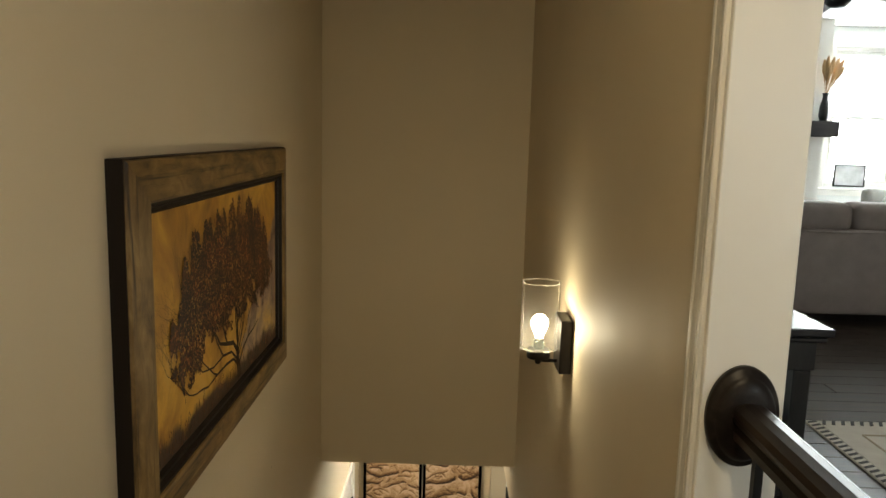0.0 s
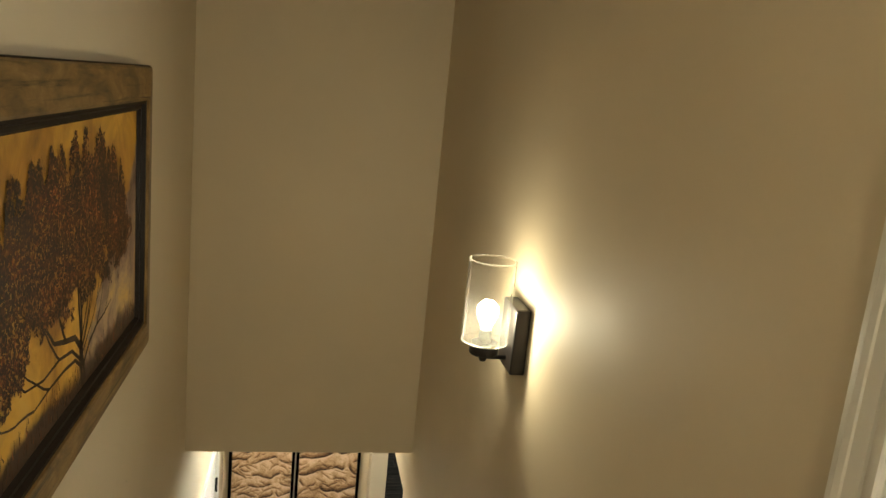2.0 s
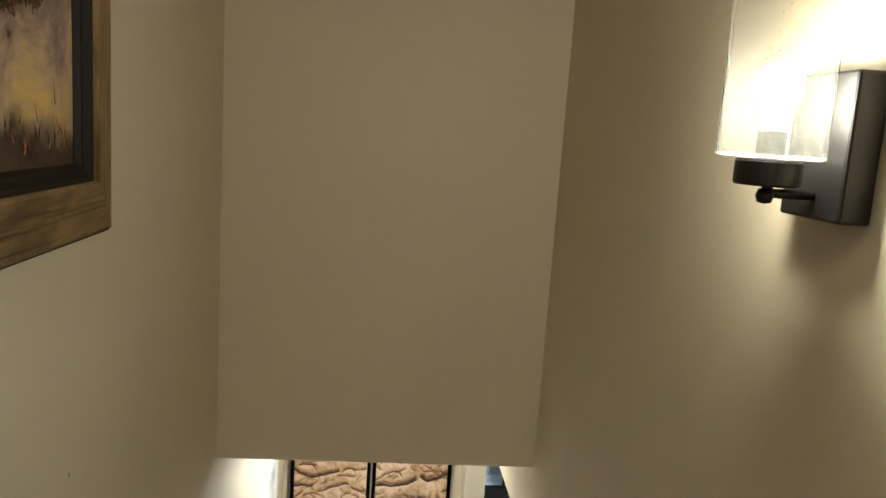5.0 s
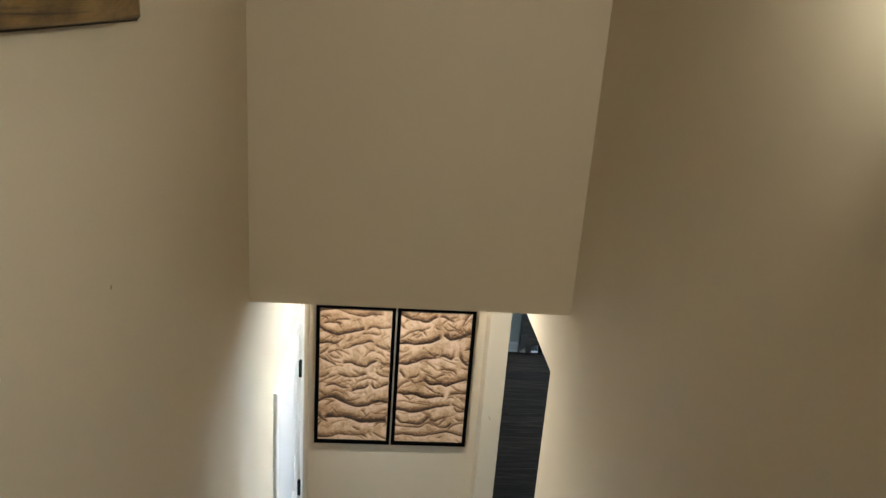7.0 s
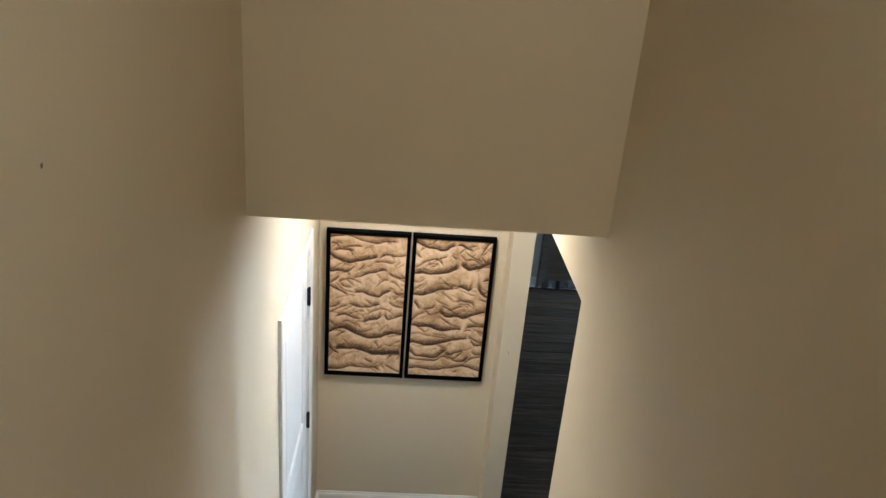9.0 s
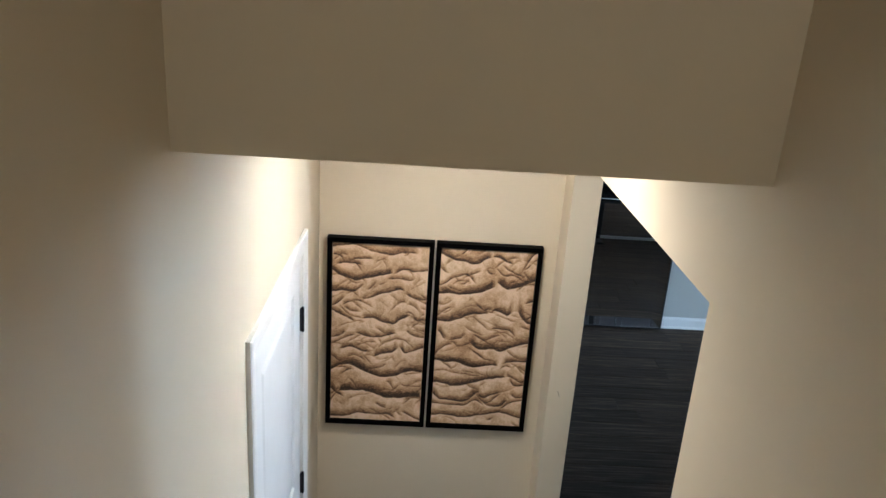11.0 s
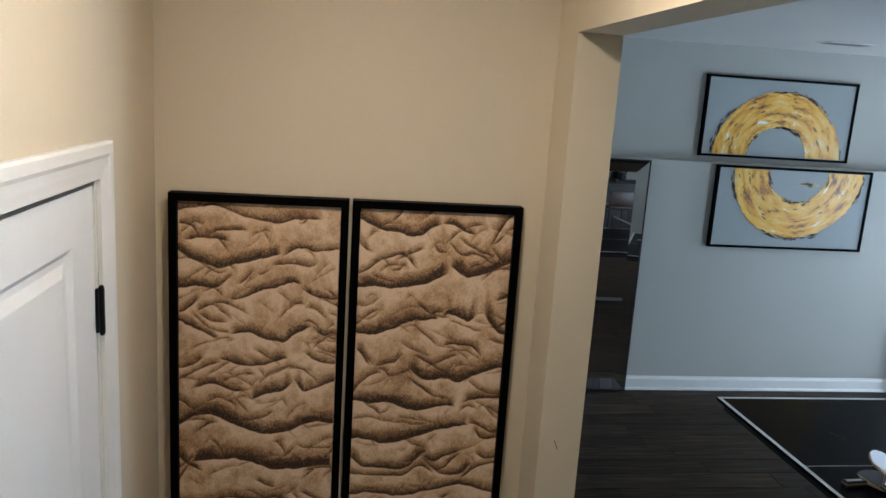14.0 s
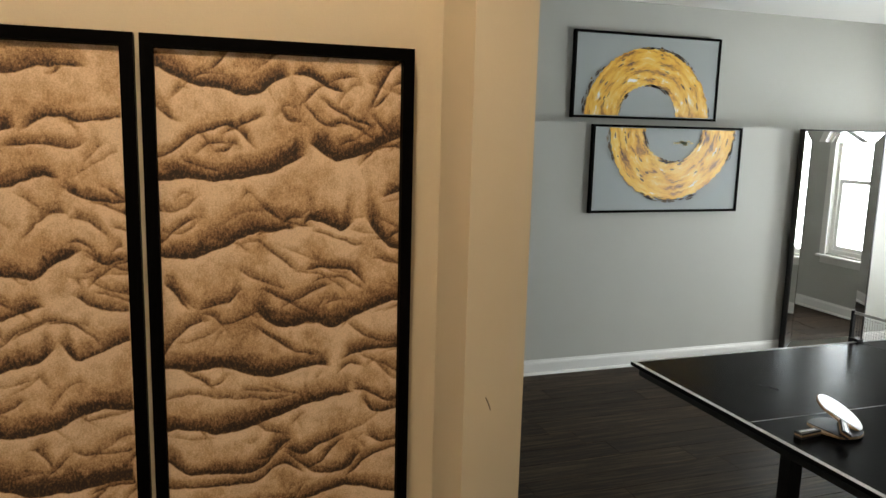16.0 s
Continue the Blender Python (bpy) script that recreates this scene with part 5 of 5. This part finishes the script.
for x in (3.75, 4.75):
    st_ = thing("bar_stool", (x, -2.2, 0), "black bar stool with a low back", "stool", "bar stools")
    part("seat", box((x - 0.19, -2.38, 0.72), (x + 0.19, -2.02, 0.77), 0.018, None, 2), LEATHER, st_, "", True)
    part("backrest", box((x - 0.19, -2.05, 0.78), (x + 0.19, -2.015, 1.0), 0.012, None, 2), LEATHER, st_, "", True)
    for p in (-1, 1):
        for q in (-1, 1):
            part("leg", tube([(x + p * 0.2, -2.2 + q * 0.19, 0.0), (x + p * 0.15, -2.2 + q * 0.14, 0.7205)], 0.014, 8), BLACKWOOD, st_)

# ---- living room seen from the stairhead ----
sofa = thing("sofa", (4.1, 0.25, ZU), "taupe upholstered sofa seen from behind on dark hardwood", "sofa")
part("back", box((2.85, -0.20, ZU + 0.09), (5.35, 0.05, ZU + 0.73), 0.03, None, 3), SOFA, sofa, "taupe sofa back", True)
part("seat_base", box((2.85, 0.052, ZU + 0.09), (5.35, 0.75, ZU + 0.42), 0.03, None, 3), SOFA, sofa, "", True)
part("piping", tube([(2.87, -0.203, ZU + 0.715), (5.33, -0.203, ZU + 0.715)], 0.006, 8), SOFA, sofa)
for k in range(3):
    x = 2.87 + k * 0.825
    part("back_cushion", box((x, -0.16, ZU + 0.70), (x + 0.81, 0.16, ZU + 0.925), 0.07, None, 4), SOFA, sofa, "plump back cushion", True)
    part("seat_cushion", box((x, 0.10, ZU + 0.42), (x + 0.81, 0.75, ZU + 0.56), 0.04, None, 3), SOFA, sofa, "", True)
for x in (2.72, 5.353):
    part("armrest", box((x, -0.19, ZU + 0.09), (x + 0.127, 0.75, ZU + 0.62), 0.03, None, 3), SOFA, sofa, "", True)
for x in (2.95, 5.25):
    for y in (-0.12, 0.66):
        part("leg", box((x - 0.03, y - 0.03, ZU), (x + 0.03, y + 0.03, ZU + 0.092), 0.004), BLACKWOOD, sofa)

lounge = thing("lounge_chair", (5.35, 1.75, ZU), "pale upholstered lounge chair with a striped cushion by the window", "armchair")
part("backrest", box((4.98, 2.02, ZU + 0.12), (5.72, 2.20, ZU + 0.92), 0.05, None, 3), PILLOW, lounge, "", True)
part("seat", box((5.0, 1.40, ZU + 0.14), (5.70, 2.018, ZU + 0.44), 0.05, None, 3), PILLOW, lounge, "", True)
for x in (4.86, 5.704):
    part("arm", box((x, 1.40, ZU + 0.10), (x + 0.118, 2.15, ZU + 0.62), 0.04, None, 3), PILLOW, lounge, "", True)
for x in (4.92, 5.78):
    for y in (1.47, 2.08):
        part("leg", box((x - 0.02, y - 0.02, ZU), (x + 0.02, y + 0.02, ZU + 0.12)), BLACKWOOD, lounge)
pil = thing("throw_pillow", (5.3, 1.9, ZU + 0.445), "plump pale striped throw pillow on the lounge chair", "cushion")
part("body", box((5.07, 1.84, ZU + 0.445), (5.52, 1.98, ZU + 0.86), 0.065, None, 4), PILLOW, pil, "", True)
for q in range(5):
    part("stripe", box((5.14 + q * 0.075, 1.836, ZU + 0.52), (5.155 + q * 0.075, 1.842, ZU + 0.79)), SOFA, pil)

et = thing("end_table", (1.62, -3.03, ZU), "black painted console table with a moulded top", "table")
part("tabletop", box((1.27, -3.315, ZU + 0.722), (1.93, -2.72, ZU + 0.75), 0.007, None, 2), BLACKWOOD, et)
part("moulding", box((1.285, -3.30, ZU + 0.70), (1.915, -2.735, ZU + 0.7215), 0.006), BLACKWOOD, et)
part("frieze", box((1.31, -3.275, ZU + 0.60), (1.89, -2.76, ZU + 0.6995)), BLACKWOOD, et)
for x in (1.315, 1.825):
    for y in (-3.27, -2.825):
        part("leg", box((x, y, ZU), (x + 0.06, y + 0.06, ZU + 0.5995), 0.004), BLACKWOOD, et)
part("shelf", box((1.32, -3.26, ZU + 0.14), (1.88, -2.77, ZU + 0.165), 0.003), BLACKWOOD, et)

rug = thing("rug", (3.9, -3.6, ZU), "cream rug with tan lines and a black and white striped border", "rug")
part("field", box((2.49, -5.0, ZU + 0.001), (5.4, -2.24, ZU + 0.011), 0.002), RUGM, rug, "cream pile")
part("border", box((2.43, -5.0, ZU + 0.001), (2.489, -2.18, ZU + 0.0095)), RUGM, rug)
part("border", box((2.4895, -2.239, ZU + 0.001), (5.4, -2.18, ZU + 0.0095)), RUGM, rug)
for k in range(64):
    y = -2.20 - k * 0.042
    part("stripe", prism([(2.434, y), (2.485, y + 0.022), (2.485, y + 0.004), (2.434, y - 0.018)], "z", ZU + 0.0098, ZU + 0.0115), RUGD, rug, "charcoal slanted stripe" if k == 0 else "")
for k in range(60):
    x = 2.51 + k * 0.046
    part("stripe", prism([(x, -2.235), (x + 0.024, -2.185), (x + 0.006, -2.185), (x - 0.018, -2.235)], "z", ZU + 0.0098, ZU + 0.0115), RUGD, rug)
for k, (p, q) in enumerate((((2.62, -2.36), (5.2, -2.36)), ((2.62, -2.36), (2.62, -4.9)), ((2.75, -2.75), (3.3, -2.36)), ((2.75, -2.75), (2.75, -4.8)), ((2.75, -2.75), (4.6, -2.72)))):
    part("line", tube([(*p, ZU + 0.0105), (*q, ZU + 0.0105)], 0.006, 6), RUGT, rug)

chair = thing("armchair", (2.85, -3.55, ZU), "brown leather armchair with rounded arms standing on the rug", "armchair")
for x, lab in ((2.40, "rounded leather arm"), (3.14, "")):
    bm = prism([(x + 0.01, ZU + 0.07), (x + 0.0, ZU + 0.24), (x + 0.02, ZU + 0.44), (x + 0.03, ZU + 0.54), (x + 0.07, ZU + 0.60), (x + 0.12, ZU + 0.60), (x + 0.16, ZU + 0.54), (x + 0.165, ZU + 0.07)], "y", -3.95, -3.14)
    bmesh.ops.bevel(bm, geom=list(bm.edges), offset=0.018, segments=2, affect="EDGES")
    part("arm", bm, LEATHER, chair, lab, True)
part("seat", box((2.568, -3.93, ZU + 0.08), (3.138, -3.18, ZU + 0.44), 0.05, None, 3), LEATHER, chair, "", True)
part("backrest", box((2.50, -4.14, ZU + 0.10), (3.22, -3.955, ZU + 0.90), 0.06, None, 3), LEATHER, chair, "", True)
for x in (2.46, 3.25):
    for y in (-4.05, -3.2):
        part("leg", box((x - 0.025, y - 0.025, ZU + 0.0116), (x + 0.025, y + 0.025, ZU + 0.085)), BLACKWOOD, chair)

fp = thing("fireplace", (3.9, 2.98, ZU), "white chimney breast with a dark wooden mantel shelf", "fireplace", kind="structure")
part("chimney_breast", slab("y", 2.72, YL - 0.002, (3.0, 4.80), (ZU, ZT), []), CEIL, fp, "white chimney breast")
part("mantel", box((2.95, 2.50, 4.585), (4.86, 2.719, 4.755), 0.006), MANTEL, fp, "dark wooden mantel beam")
for x, hgt, lab in ((4.72, 0.30, "black ceramic vase with dry pampas plumes on the mantel"),):
    vs = thing("vase", (x, 2.60, 4.756), lab, "vase")
    part("body", lathe([(0, 0), (0.04, 0), (0.055, 0.06), (0.05, 0.16), (0.03, 0.23), (0.028, 0.27), (0.038, hgt), (0.033, hgt), (0.022, 0.26), (0, 0.25)], (x, 2.60, 4.756), n=24), VASE, vs, "", True)
    r3 = random.Random(2)
    for k in range(9):
        a, s = r3.uniform(0, 6.28), r3.uniform(0.03, 0.11)
        tip = Vector((x + math.cos(a) * s + 0.03, 2.60 + math.sin(a) * s, 4.756 + hgt + r3.uniform(0.28, 0.45)))
        root = Vector((x, 2.60, 4.756 + 0.252))
        pts = [root.lerp(tip, t) + Vector((0.03 * t * t, 0, 0)) for t in (0, 0.3, 0.5, 0.65, 0.8, 0.92, 1)]
        part("plume", tube(pts, 0.01, 7, None, [0.002, 0.002, 0.008, 0.022, 0.026, 0.016, 0.003]), PAMPAS, vs, "tan pampas plume" if k == 0 else "", True)
ph = thing("photo_frame", (5.37, 3.15, 4.02), "small thin-framed grey print standing on the window sill", "picture frame")
for a, b, c, d in ((5.19, 5.56, 4.02, 4.035), (5.19, 5.56, 4.265, 4.28), (5.19, 5.205, 4.035, 4.265), (5.545, 5.56, 4.035, 4.265)):
    part("frame", box((a, 3.165, c), (b, 3.185, d)), IRON, ph)
part("print", box((5.2055, 3.172, 4.0355), (5.5445, 3.18, 4.2645)), PHOTO, ph)
cu = solid("cushion", lathe([(0, -0.07), (0.10, -0.06), (0.16, 0.0), (0.10, 0.06), (0, 0.07)], (5.05, 3.00, 3.70), axis="y", n=16), PILLOW, "pale cushion on the bench below the window", "cushion", smooth=True)
bench = thing("window_bench", (6.3, 3.0, ZU), "low white bench below the living room windows", "bench")
part("seat", box((4.83, 2.82, ZU + 0.36), (8.0, 3.185, ZU + 0.40), 0.006), TRIM, bench)
for x in (4.9, 6.4, 7.9):
    part("leg", box((x, 2.86, ZU), (x + 0.06, 3.15, ZU + 0.3595)), TRIM, bench)

fan = thing("ceiling_fan", (3.36, -0.2, ZT), "black ceiling fan with flat blades", "ceiling fan")
part("rod", tube([(3.36, -0.2, ZT), (3.36, -0.2, 5.6)], 0.012, 12), IRON, fan)
part("hub", lathe([(0, 0.0), (0.05, 0.005), (0.09, 0.04), (0.095, 0.10), (0.07, 0.14), (0, 0.15)], (3.36, -0.2, 5.455), n=32), IRON, fan, "", True)
for k in range(5):
    a = 0.15 + 2 * math.pi * k / 5
    c, s = math.cos(a), math.sin(a)
    bm = bmesh.new()
    vs = []
    for d in (5.512, 5.520):
        vs.append([bm.verts.new((3.36 + c * r - s * q, -0.2 + s * r + c * q, d + 0.12 * q)) for r, q in ((0.09, -0.04), (0.62, -0.07), (0.66, 0.0), (0.62, 0.07), (0.09, 0.04))])
    bm.faces.new(vs[0])
    bm.faces.new(vs[1][::-1])
    for i in range(5):
        bm.faces.new((vs[0][i], vs[0][(i + 1) % 5], vs[1][(i + 1) % 5], vs[1][i]))
    part("blade", bm, BLACKWOOD, fan, "black fan blade" if k == 0 else "")


# ---- floor planks ----
def planks(parent, x0, x1, y0, y1, z, wide, long, m, seed, holes=()):
    r = random.Random(seed)
    shared = {}
    o = ORIGIN[parent.name]
    y = y0
    while y < y1 - 0.001:
        w = min(wide, y1 - y)
        x = x0 - r.uniform(0, long)
        while x < x1:
            a, b = max(x, x0), min(x + long, x1)
            if b - a > 0.02 and not any(h[0] <= a and b <= h[1] and h[2] <= y and y + w <= h[3] for h in holes):
                key = (round(b - a, 2), round(w, 3))
                if key not in shared:
                    L, g = key[0], 0.0012
                    bm = box((-L / 2 + g, -w / 2 + g, -0.0155), (L / 2 - g, w / 2 - g, 0.0))
                    up = [e for e in bm.edges if all(v.co.z > -0.001 for v in e.verts)]
                    bmesh.ops.bevel(bm, geom=up, offset=0.0018, segments=1, affect="EDGES")
                    shared[key] = mesh_of("plank", bm, m)
                ob = new("plank", shared[key])
                ob.parent = parent
                ob.location = Vector(((a + b) / 2, y + w / 2, z)) - o
            x += long
        y += wide


planks(floor, 0.0, XE, -1.70, YF, 0.0, 0.18, 1.22, PLANK, 4)
planks(floor, W + T, XE, YB, -1.70, 0.0, 0.18, 1.22, PLANK, 9)
planks(upper, W + T + 0.02, XL, -5.2, YL, ZU, 0.145, 1.8, HARDWOOD, 6)
